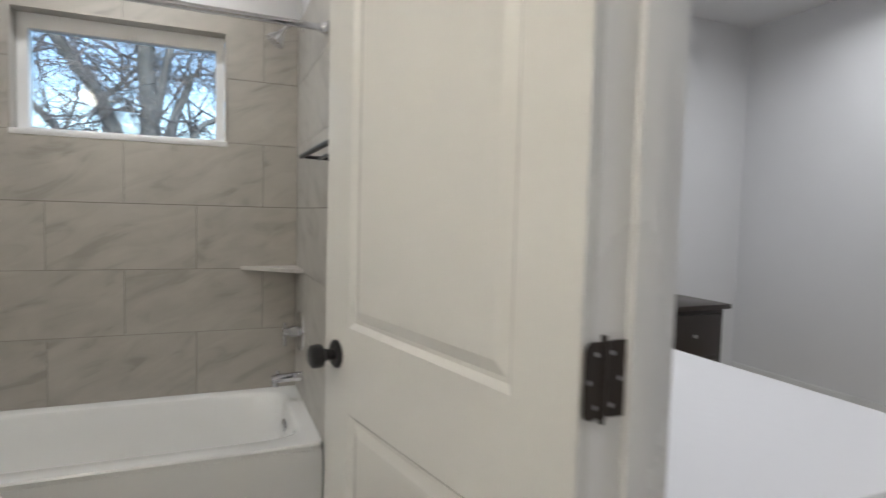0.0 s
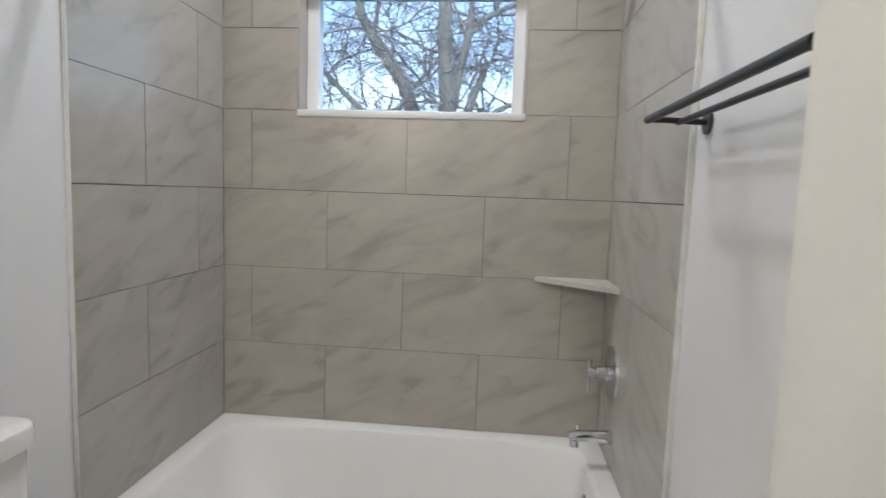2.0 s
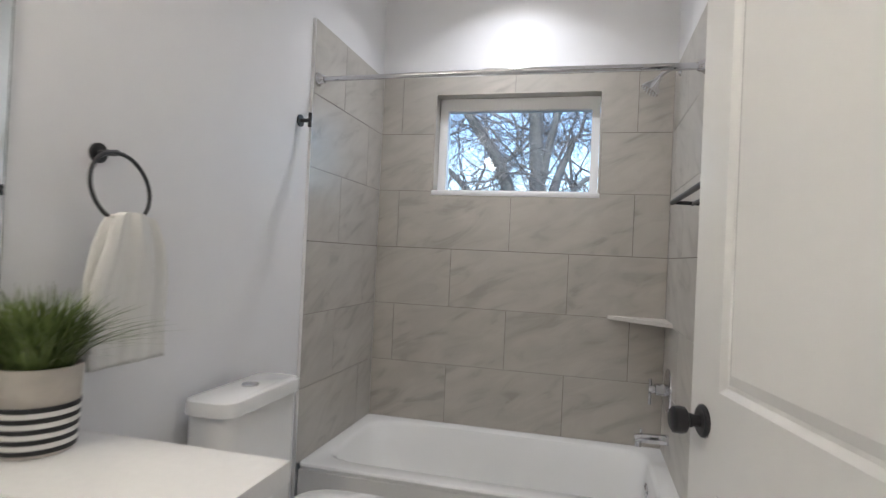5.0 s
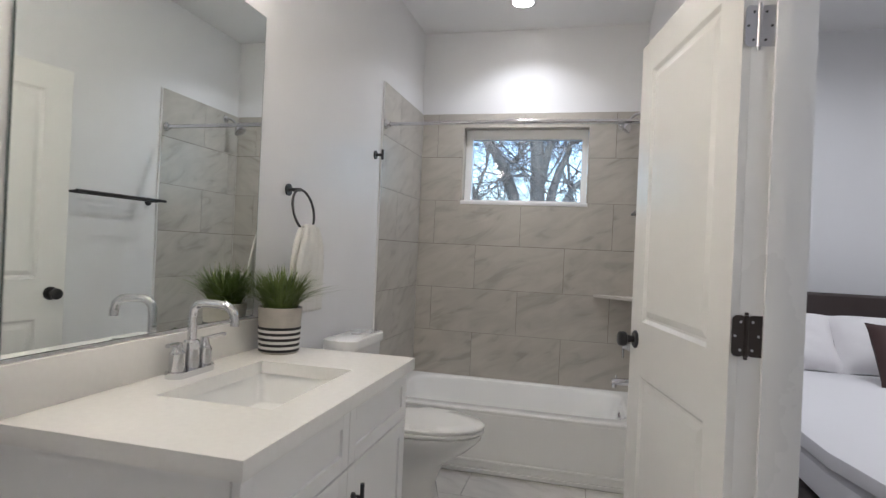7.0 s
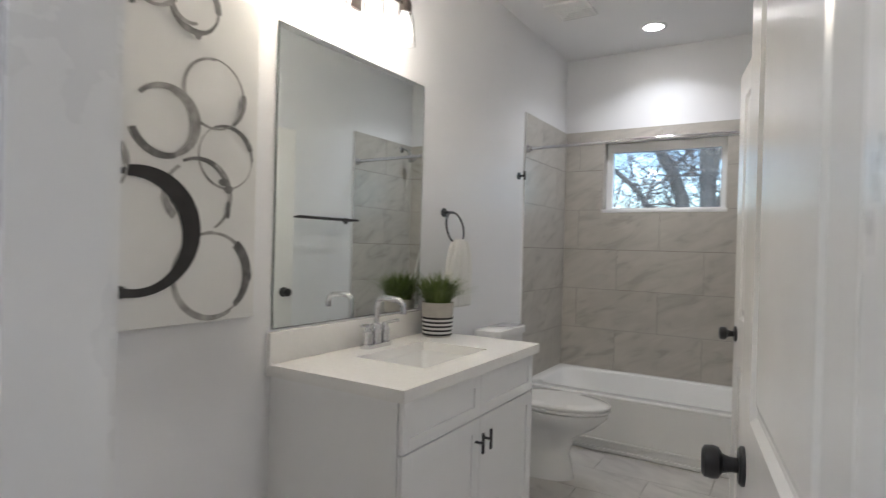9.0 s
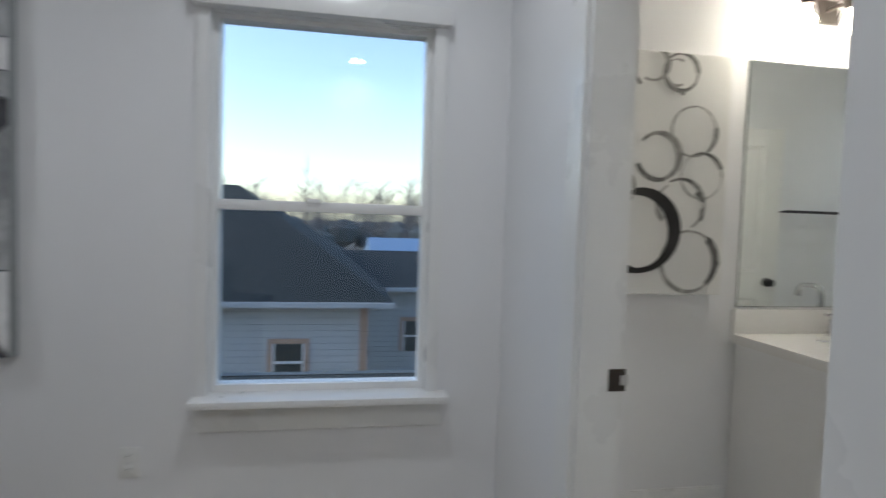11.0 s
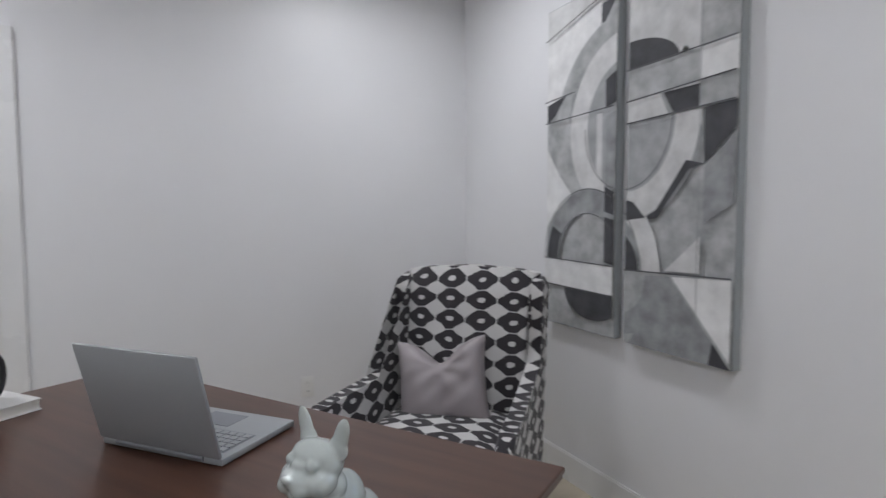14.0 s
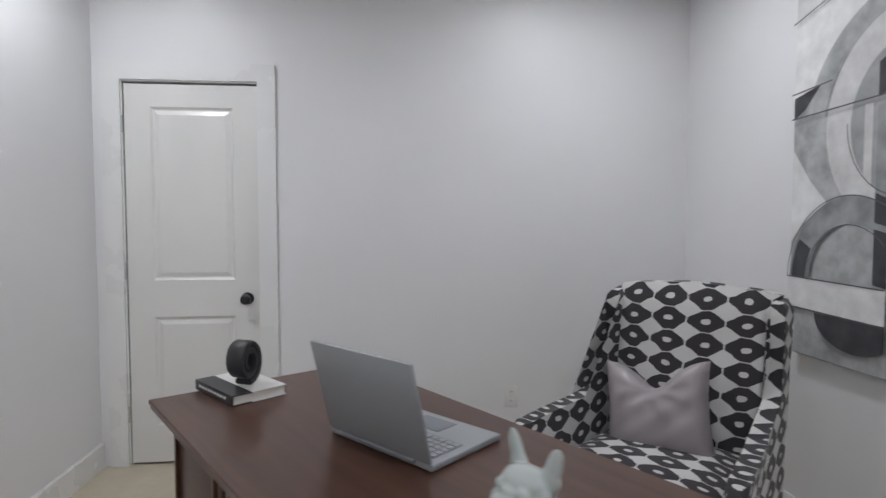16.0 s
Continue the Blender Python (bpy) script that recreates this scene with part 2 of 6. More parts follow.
ESPRESSO = mat("espresso_wood", (0.03, 0.021, 0.018), 0.35)
OUTLET = mat("outlet_plastic", (0.80, 0.80, 0.79), 0.3)
SLOT = mat("slot_dark", (0.03, 0.03, 0.03), 0.6)
GUTTER = mat("gutter_paint", (0.42, 0.43, 0.44), 0.5)
SIDING = mat("house_siding", (0.48, 0.48, 0.48), 0.7, vary=0.05)
SHINGLE = mat("roof_shingle", (0.014, 0.023, 0.026), 0.95, bump=0.35, scale=14, vary=0.15, vscale=8, dist=0.008)
METALROOF = mat("metal_roof", (0.22, 0.33, 0.48), 0.45, metal=0.3)
RAWWOOD = mat("raw_wood_trim", (0.45, 0.30, 0.22), 0.8, vary=0.2, vscale=6)
BARK = mat("bark", (0.20, 0.205, 0.20), 0.95, bump=1.0, scale=8, vary=0.3, vscale=4, dist=0.04)
TWIG = mat("twig", (0.19, 0.17, 0.165), 0.9)
GROUND = mat("ground_earth", (0.14, 0.12, 0.09), 0.95, bump=0.8, scale=2, vary=0.35, vscale=0.4, dist=0.05)
DARKGLASS = mat("far_window", (0.03, 0.04, 0.04), 0.3)

# ---- mesh helpers ----


def box_bm(bm, x0, x1, y0, y1, z0, z1):
    v = [bm.verts.new(p) for p in ((x0, y0, z0), (x1, y0, z0), (x1, y1, z0), (x0, y1, z0),
                                   (x0, y0, z1), (x1, y0, z1), (x1, y1, z1), (x0, y1, z1))]
    for f in ((0, 3, 2, 1), (4, 5, 6, 7), (0, 1, 5, 4), (1, 2, 6, 5), (2, 3, 7, 6), (3, 0, 4, 7)):
        bm.faces.new([v[i] for i in f])
    return bm


def box(x0, x1, y0, y1, z0, z1, bevel=0.0, seg=2):
    bm = box_bm(bmesh.new(), x0, x1, y0, y1, z0, z1)
    if bevel:
        bmesh.ops.bevel(bm, geom=bm.edges[:], offset=bevel, segments=seg, affect="EDGES", profile=0.5)
    return bm


def boxes(*lists):
    bm = bmesh.new()
    for b in lists:
        box_bm(bm, *b)
    return bm


def mesh_of(name, bm, material, smooth=False):
    bmesh.ops.recalc_face_normals(bm, faces=bm.faces[:])
    me = bpy.data.meshes.new(name)
    bm.to_mesh(me)
    bm.free()
    me.materials.append(material)
    if smooth:
        me.polygons.foreach_set("use_smooth", [True] * len(me.polygons))
        me.set_sharp_from_angle(angle=radians(38))
    return me


def part(name, bm, material, parent=None, label="", smooth=True, kind=""):
    ob = new(name, mesh_of(name, bm, material, smooth))
    if parent is not None:
        ob.parent = parent
    return tagged(ob, label=label, kind=kind)


def thing(name, label, category, m=None, group=""):
    ob = new(name)
    ob.empty_display_size = 0.1
    if m is not None:
        ob.matrix_basis = m
    return tagged(ob, label, category, group)


def lathe(profile, n=32, axis="z"):
    bm = bmesh.new()
    rings = []
    for r, h in profile:
        ring = []
        for i in range(n):
            a = 2 * math.pi * i / n
            c, s = r * math.cos(a), r * math.sin(a)
            p = {"z": (c, s, h), "x": (h, c, s), "y": (c, h, s)}[axis]
            ring.append(bm.verts.new(p))
        rings.append(ring)
    for a, b in zip(rings, rings[1:]):
        for i in range(n):
            bm.faces.new((a[i], a[(i + 1) % n], b[(i + 1) % n], b[i]))
    if profile[0][0] > 0 and profile[-1][0] > 0:
        for i in range(n):
            bm.faces.new((rings[-1][i], rings[-1][(i + 1) % n], rings[0][(i + 1) % n], rings[0][i]))
    bmesh.ops.remove_doubles(bm, verts=bm.verts[:], dist=1e-6)
    return bm


def loft(sections, cap=(True, True)):
    """Joins closed rings of equal length."""
    bm = bmesh.new()
    rings = [[bm.verts.new(p) for p in s] for s in sections]
    n = len(rings[0])
    for a, b in zip(rings, rings[1:]):
        for i in range(n):
            bm.faces.new((a[i], a[(i + 1) % n], b[(i + 1) % n], b[i]))
    if cap[0]:
        bm.faces.new(rings[0])
    if cap[1]:
        bm.faces.new(rings[-1])
    return bm


def oval(cx, cy, z, rx, ry, n=40, p=2.0):
    out = []
    for i in range(n):
        a = 2 * math.pi * i / n
        c, s = math.cos(a), math.sin(a)
        out.append((cx + rx * math.copysign(abs(c) ** (2 / p), c), cy + ry * math.copysign(abs(s) ** (2 / p), s), z))
    return out


def tube(points, radius, n=12, bm=None, taper=None, closed=False):
    bm = bm or bmesh.new()
    pts = [Vector(p) for p in points]
    up = None
    rings = []
    for i, p in enumerate(pts):
        if closed:
            d = (pts[(i + 1) % len(pts)] - pts[i - 1]).normalized()
        else:
            d = (pts[min(i + 1, len(pts) - 1)] - pts[max(i - 1, 0)]).normalized()
        if up is None:
            up = d.orthogonal().normalized()
        up = (up - d * up.dot(d)).normalized()
        side = d.cross(up)
        r = radius if taper is None else radius * (1 + (taper - 1) * i / (len(pts) - 1))
        rings.append([bm.verts.new(p + up * (r * math.cos(2 * math.pi * k / n)) + side * (r * math.sin(2 * math.pi * k / n))) for k in range(n)])
    pairs = list(zip(rings, rings[1:]))
    if closed:
        pairs.append((rings[-1], rings[0]))
    for a, b in pairs:
        for k in range(n):
            bm.faces.new((a[k], a[(k + 1) % n], b[(k + 1) % n], b[k]))
    if not closed:
        bm.faces.new(rings[0])
        bm.faces.new(rings[-1])
    return bm


def prism(poly, y0, y1, plane="xz"):
    """A flat outline given thickness from y0 to y1 across its plane."""
    bm = bmesh.new()

    def at(p, d):
        return {"xz": (p[0], d, p[1]), "yz": (d, p[0], p[1]), "xy": (p[0], p[1], d)}[plane]
    a = [bm.verts.new(at(p, y0)) for p in poly]
    b = [bm.verts.new(at(p, y1)) for p in poly]
    n = len(poly)
    bm.faces.new(a)
    bm.faces.new(b)
    for i in range(n):
        bm.faces.new((a[i], a[(i + 1) % n], b[(i + 1) % n], b[i]))
    return bm


def rounded_rect(x0, x1, y0, y1, r, n=6):
    out = []
    for cx, cy, a0 in ((x1 - r, y1 - r, 0), (x0 + r, y1 - r, 90), (x0 + r, y0 + r, 180), (x1 - r, y0 + r, 270)):
        for i in range(n + 1):
            a = radians(a0 + 90 * i / n)
            out.append((cx + r * math.cos(a), cy + r * math.sin(a)))
    return out


def structure(name, bm, material, label="", smooth=False):
    return tagged(part(name, bm, material, None, label, smooth), kind="structure")


# ---- structure ----
H = BATH_CEIL
WX = -0.012          # face of the outer wall
EX, EX2, EN = 1.532, 1.61, 1.513  # bathroom's wall towards the bedroom, north and south of its door
SY0, SY1 = -4.06, -3.94
OE = 3.24            # office wall
OS = -7.80
DH = 2.05
# office window opening and bathroom window opening
WY0, WY1, WZ0, WZ1 = -5.215, -4.37, 0.60, 2.06
BX0, BX1, BZ0, BZ1 = 0.297, 1.166, 1.576, 2.10

structure("wall_west", boxes((-0.2, WX, -7.95, WY0, -0.3, H), (-0.2, WX, WY0, WY1, -0.3, WZ0), (-0.2, WX, WY0, WY1, WZ1, H), (-0.2, WX, WY1, 0.2, -0.3, H)), WALL, "smooth white painted outer wall")
structure("wall_north", boxes((WX, BX0, 0.012, 0.2, -0.3, H), (BX0, BX1, 0.012, 0.2, -0.3, BZ0), (BX0, BX1, 0.012, 0.2, BZ1, H), (BX1, EX + 0.13, 0.012, 0.2, -0.3, H)), WALL, "smooth white painted wall above shower tile")
BN = 0.30   # north wall of the bedroom
structure("wall_bedroom_north", boxes((EX + 0.13, 5.2, BN, BN + 0.2, -0.3, H), (EX, EX + 0.13, 0.2, BN + 0.2, -0.3, H)), WALL, "smooth white painted bedroom wall")
east_run = prism([(EX, -2.30), (EX + 0.13, -2.30), (EX + 0.13, 0.012), (EN, 0.012), (EN, -0.86)], 0.0, H, "xy")
structure("wall_towel_bar", east_run, WALL, "smooth white painted partition behind the towel bar")
structure("wall_bath_east", boxes((EX, EX + 0.13, -2.36, -2.30, 0, H), (EX, EX + 0.13, -3.19, -2.36, DH, H), (EX2 - 0.07, EX2 + 0.045, -3.22, -3.19, 0, H), (EX2, EX2 + 0.045, SY1, -3.22, 0, H)), WALL, "smooth white painted partition with a doorway")
structure("wall_office_north", boxes((WX, 0.757, SY0, SY1, 0, H), (0.757, 1.60, SY0, SY1, DH, H), (1.60, 5.2, SY0, SY1, 0, H)), WALL, "smooth white painted partition with a doorway")
structure("wall_office_south", boxes((WX, 2.40, OS - 0.12, OS, 0, H), (2.40, 3.10, OS - 0.12, OS, DH, H), (3.10, OE, OS - 0.12, OS, 0, H)), WALL, "smooth white painted wall with a closet door")
structure("wall_closet", boxes((2.3, OE, OS - 0.7, OS - 0.6, 0, H), (2.2, 2.3, OS - 0.7, OS - 0.12, 0, H)), WALL, "plain white closet wall")
structure("wall_office_east", boxes((OE, OE + 0.12, OS - 0.7, SY0, 0, H),), WALL, "smooth white painted wall")
structure("wall_bedroom_east", boxes((5.0, 5.2, SY1, BN, 0, H),), WALL, "smooth white painted bedroom wall")
structure("ceiling", boxes((-0.2, 5.2, -8.5, BN + 0.2, H, H + 0.12),), CEIL, "flat white ceiling")
structure("floor", boxes((WX, 5.2, -8.5, SY1, -0.3, 0.0), (1.60, 5.0, SY1, BN, -0.3, 0.0)), FLOORM, "light beige carpeted floor")
bath_floor = structure("floor_bathroom", boxes((WX, EX2 - 0.01, SY1, 0.012, -0.3, -0.006),), GROUT, "grey grouted bathroom floor")


def baseboard(name, runs):
    bm = bmesh.new()
    for x0, x1, y0, y1 in runs:
        box_bm(bm, x0, x1, y0, y1, 0, 0.128)
        thin_x = abs(x1 - x0) < abs(y1 - y0)
        e = 0.004
        box_bm(bm, x0 + (e if thin_x else 0), x1 - (e if thin_x else 0), y0 + (0 if thin_x else e), y1 - (0 if thin_x else e), 0.128, 0.135)
    return structure(name, bm, TRIM, "white painted flat baseboard")


baseboard("baseboard_office_west", [(WX, WX + 0.015, OS + 0.015, SY0 - 0.02)])
baseboard("baseboard_office_south", [(WX, 2.305, OS, OS + 0.015)])
baseboard("baseboard_office_east", [(OE - 0.015, OE, OS, SY0)])
baseboard("baseboard_office_north", [(WX + 0.015, 0.66, SY0 - 0.015, SY0), (1.70, OE - 0.015, SY0 - 0.015, SY0)])
baseboard("baseboard_bathroom", [(WX, WX + 0.015, -1.93, -0.82), (WX, WX + 0.015, SY1, -3.0), (EN - 0.013, EX, -2.27, -0.82), (WX + 0.015, 0.66, SY1, SY1 + 0.015)])
baseboard("baseboard_bedroom", [(4.985, 5.0, SY1, BN), (EX + 0.13, 4.985, BN - 0.015, BN)])


def trim_set(name, runs, label, piece="board", material=None):
    """A piece of the setting made of several boards."""
    e = tagged(new(name), label, kind="structure")
    for b in runs:
        part(piece, boxes(b), material or TRIM, e, smooth=False)
    return e


# casings and jambs
def jamb_y(name, x0, x1, y0, y1):
    """Lining of an opening through a wall that runs along x."""
    j = trim_set(name, [(x0, x0 + 0.018, y0, y1, 0, DH), (x1 - 0.018, x1, y0, y1, 0, DH), (x0 + 0.018, x1 - 0.018, y0, y1, DH - 0.018, DH)], "white painted door lining", "lining_board")
    return j


jamb_y("door_lining_office", 0.757, 1.60, SY0 - 0.001, SY1 + 0.001)
trim_set("casing_office", [(0.665, 0.763, SY0 - 0.018, SY0 - 0.002, 0, DH + 0.0), (1.594, 1.692, SY0 - 0.018, SY0 - 0.002, 0, DH), (0.655, 1.702, SY0 - 0.022, SY0 - 0.002, DH, DH + 0.12)], "white flat door casing", "casing_board")
trim_set("casing_bath_south", [(0.665, 0.763, SY1 + 0.002, SY1 + 0.018, 0, DH), (0.665, EX2 - 0.01, SY1 + 0.002, SY1 + 0.018, DH, DH + 0.09)], "white flat door casing", "casing_board")
trim_set("door_lining_bath", [(EX - 0.001, EX + 0.131, -2.378, -2.36, 0, DH), (EX2 - 0.071, EX2 + 0.046, -3.19, -3.172, 0, DH), (EX - 0.001, EX + 0.131, -3.172, -2.378, DH - 0.018, DH), (EX + 0.05, EX + 0.085, -2.39, -2.378, 0, DH - 0.018)], "white painted door lining with stop", "lining_board")
trim_set("casing_bath_east", [(EX - 0.016, EX - 0.002, -2.36, -2.275, 0, DH), (EX - 0.016, EX - 0.002, -3.18, -2.275, DH, DH + 0.085)], "white flat door casing", "casing_board")
trim_set("casing_bedroom", [(EX + 0.132, EX + 0.148, -2.36, -2.27, 0, DH), (EX + 0.132, EX + 0.148, -3.28, -3.19, 0, DH), (EX + 0.132, EX + 0.148, -3.28, -2.27, DH, DH + 0.09)], "white flat door casing", "casing_board")
trim_set("door_lining_closet", [(2.40, 2.408, OS - 0.12, OS + 0.001, 0, DH), (3.092, 3.10, OS - 0.12, OS + 0.001, 0, DH), (2.408, 3.092, OS - 0.12, OS + 0.001, DH - 0.008, DH)], "white painted door lining", "lining_board")
trim_set("casing_closet", [(2.31, 2.402, OS + 0.002, OS + 0.018, 0, DH), (3.098, 3.19, OS + 0.002, OS + 0.018, 0, DH), (2.31, 3.19, OS + 0.002, OS + 0.018, DH, DH + 0.092)], "white flat door casing", "casing_board")


# shower tile
def tile_wall(name, back, pieces, material, label, plane, d0, d1):
    base = structure(name, back, GROUT, label)
    cache = {}
    for poly in pieces:
        ax, az = poly[0]
        key = tuple((round(px - ax, 3), round(pz - az, 3)) for px, pz in poly)
        if key not in cache:
            cache[key] = mesh_of("tile", prism(key, d0, d1, plane), material)
        ob = new("tile", cache[key])
        ob.location = {"xz": (ax, 0, az), "yz": (0, ax, az), "xy": (ax, az, 0)}[plane]
        ob.parent = base
    return base


ROW, Z0, G = 0.3065, 0.35, 0.0015


def rect(a0, a1, z0, z1):
    return [(a0 + G, z0 + G), (a1 - G, z0 + G), (a1 - G, z1 - G), (a0 + G, z1 - G)]


north = []
for k in range(6):
    z0, z1 = Z0 + k * ROW, Z0 + (k + 1) * ROW
    cuts = [0, 0.42, 1.03, 1.50] if k % 2 == 0 else [0, 0.115, 0.725, 1.335, 1.50]
    for a0, a1 in zip(cuts, cuts[1:]):
        if k == 4:
            a0, a1 = (a0, min(a1, BX0)) if a0 < BX0 else (max(a0, BX1), a1)
            if a1 - a0 < 0.01:
                continue
        if k == 5 and a0 < BX0 < a1:
            north.append([(a0 + G, z0 + G), (BX0, z0 + G), (BX0, BZ1), (a1 - G, BZ1), (a1 - G, z1 - G), (a0 + G, z1 - G)])
        elif k == 5 and a0 < BX1 < a1:
            north.append([(a0 + G, BZ1), (BX1, BZ1), (BX1, z0 + G), (a1 - G, z0 + G), (a1 - G, z1 - G), (a0 + G, z1 - G)])
        else:
            north.append(rect(a0, a1, z0, z1))
side_w, side_e = [], []
for k in range(6):
    z0, z1 = Z0 + k * ROW, Z0 + (k + 1) * ROW
    cw = [-0.805, -0.19, 0] if k % 2 == 0 else [-0.805, -0.497, 0]
    ce = [-0.81, -0.10, 0] if k % 2 == 0 else [-0.81, -0.39, 0]
    side_w += [rect(a, b, z0, z1) for a, b in zip(cw, cw[1:])]
    side_e += [rect(a, b, z0, z1) for a, b in zip(ce, ce[1:])]
ZT = Z0 + 6 * ROW

# bathroom window
wreveal = structure("window_reveal", boxes((BX0, BX0 + 0.008, -0.0, 0.11, BZ0, BZ1), (BX1 - 0.008, BX1, -0.0, 0.11, BZ0, BZ1), (BX0 + 0.008, BX1 - 0.008, -0.0, 0.11, BZ1 - 0.008, BZ1)), TILE, "beige tile lining of the window recess")
bw = tagged(new("window_1"), "white vinyl awning window over the tub", "window", kind="structure")
part("window_sill", box(BX0 - 0.001, BX1 + 0.001, -0.003, 0.115, BZ0 - 0.022, BZ0 + 0.004, 0.003), VINYL, bw)
fx0, fx1, fz0, fz1 = BX0 + 0.010, BX1 - 0.010, BZ0 + 0.006, BZ1 - 0.010
part("window_frame", boxes((fx0, fx0 + 0.045, 0.08, 0.14, fz0, fz1), (fx1 - 0.04, fx1, 0.08, 0.14, fz0, fz1), (fx0 + 0.045, fx1 - 0.04, 0.08, 0.14, fz0, fz0 + 0.012), (fx0 + 0.045, fx1 - 0.04, 0.08, 0.14, fz1 - 0.065, fz1)), VINYL, bw)
pn = part("pane", box(fx0 + 0.045, fx1 - 0.04, 0.108, 0.112, fz0 + 0.012, fz1 - 0.065), GLASSBATH, bw)
pn.visible_shadow = False

# office window
ow = tagged(new("window_2"), "white single-hung vinyl window with flat casing and sill", "window", kind="structure")
part("window_frame", boxes((-0.12, -0.05, WY0, WY0 + 0.028, WZ0, WZ1), (-0.12, -0.05, WY1 - 0.028, WY1, WZ0, WZ1), (-0.12, -0.05, WY0 + 0.028, WY1 - 0.028, WZ0, WZ0 + 0.03), (-0.12, -0.05, WY0 + 0.028, WY1 - 0.028, WZ1 - 0.025, WZ1)), VINYL, ow)
part("sash_rail", box(-0.11, -0.04, WY0 + 0.028, WY1 - 0.028, 1.315, 1.355, 0.003), VINYL, ow, "white meeting rail")
part("sash_latch", box(-0.04, -0.03, -4.86, -4.80, 1.348, 1.366, 0.003), VINYL, ow)
for z0, z1, xx in ((WZ0 + 0.03, 1.315, -0.075), (1.355, WZ1 - 0.025, -0.095)):
    pn = part("pane", box(xx, xx + 0.004, WY0 + 0.028, WY1 - 0.028, z0, z1), GLASSLOW if z0 < 1 else GLASS, ow)
    pn.visible_shadow = False
part("window_reveal", boxes((-0.05, WX, WY0, WY0 + 0.006, WZ0, WZ1), (-0.05, WX, WY1 - 0.006, WY1, WZ0, WZ1), (-0.05, WX, WY0 + 0.006, WY1 - 0.006, WZ1 - 0.006, WZ1)), TRIM, ow)
part("window_sill", box(-0.052, 0.085, WY0 - 0.05, WY1 + 0.08, WZ0 - 0.024, WZ0 + 0.004, 0.003), TRIM, ow)
part("apron", box(WX + 0.001, 0.006, WY0 - 0.045, WY1 + 0.07, WZ0 - 0.135, WZ0 - 0.024, 0.002), TRIM, ow)
part("casing", boxes((WX + 0.001, 0.006, WY0 - 0.045, WY0 + 0.003, WZ0, WZ1 + 0.0), (WX + 0.001, 0.006, WY1 - 0.003, WY1 + 0.045, WZ0, WZ1)), TRIM, ow)
part("header", box(WX + 0.001, 0.045, WY0 - 0.055, WY1 + 0.055, WZ1 - 0.005, WZ1 + 0.062, 0.003), TRIM, ow)


# ---- doors ----
def door_leaf_bm(w, h, t=0.035):
    """A moulded two-panel leaf, hinge edge at the origin, running along +x, thickness along y."""
    bm = bmesh.new()
    m, tr, b0 = 0.128, 0.118, 0.20
    panels = [(m, w - m, b0, 0.79), (m, w - m, 0.985, h - tr)]

    def quad(a, b, c, d):
        bm.faces.new([bm.verts.new(p) for p in (a, b, c, d)])
    for s in (-1, 1):
        y = s * t / 2

        def face(x0, x1, z0, z1):
            quad((x0, y, z0), (x1, y, z0), (x1, y, z1), (x0, y, z1))
        face(0, m, 0, h)
        face(w - m, w, 0, h)
        face(m, w - m, 0, b0)
        face(m, w - m, 0.79, 0.985)
        face(m, w - m, h - tr, h)
        for x0, x1, z0, z1 in panels:
            rings = []
            for inset, depth in ((0, 0), (0.012, 0.009), (0.020, 0.0095), (0.042, 0.0025), (0.046, 0.0025)):
                yy = y - s * depth
                rings.append([(x0 + inset, yy, z0 + inset), (x1 - inset, yy, z0 + inset), (x1 - inset, yy, z1 - inset), (x0 + inset, yy, z1 - inset)])
            for a, b in zip(rings, rings[1:]):
                for i in range(4):
                    quad(a[i], a[(i + 1) % 4], b[(i + 1) % 4], b[i])
            quad(*rings[-1])
    quad((0, -t / 2, 0), (w, -t / 2, 0), (w, t / 2, 0), (0, t / 2, 0))
    quad((0, -t / 2, h), (w, -t / 2, h), (w, t / 2, h), (0, t / 2, h))
    quad((0, -t / 2, 0), (0, t / 2, 0), (0, t / 2, h), (0, -t / 2, h))
    quad((w, -t / 2, 0), (w, t / 2, 0), (w, t / 2, h), (w, -t / 2, h))
    bmesh.ops.remove_doubles(bm, verts=bm.verts[:], dist=0.0004)
    return bm


def knob_parts(door, w, t, z, sides=(-1, 1)):
    for s in sides:
        kb = part("door_knob", lathe([(0.0, 0.066), (0.020, 0.0655), (0.0265, 0.061), (0.028, 0.048), (0.026, 0.039), (0.016, 0.033), (0.0125, 0.020), (0.0125, 0.004), (0.0, 0.004)], 32), BLACK, door, "matte black round knob")
        kb.matrix_basis = Matrix.Translation((w - 0.062, s * t / 2, z)) @ Euler((radians(-90 * s), 0, 0)).to_matrix().to_4x4()
        rs = part("rose", lathe([(0.0, 0.0), (0.033, 0.0), (0.033, 0.005), (0.028, 0.009), (0.0, 0.009)], 32), BLACK, kb)


def door(name, m, w, h, label, knob_z=0.905, sides=(-1, 1)):
    d = tagged(new(name), label, "door", kind="structure")
    d.matrix_basis = m
    leaf = part("door_leaf", door_leaf_bm(w, h), DOOR, d, smooth=False)
    leaf.location = (0.004, 0, 0.012)
    knob_parts(d, w, 0.035, knob_z, sides)
    return d


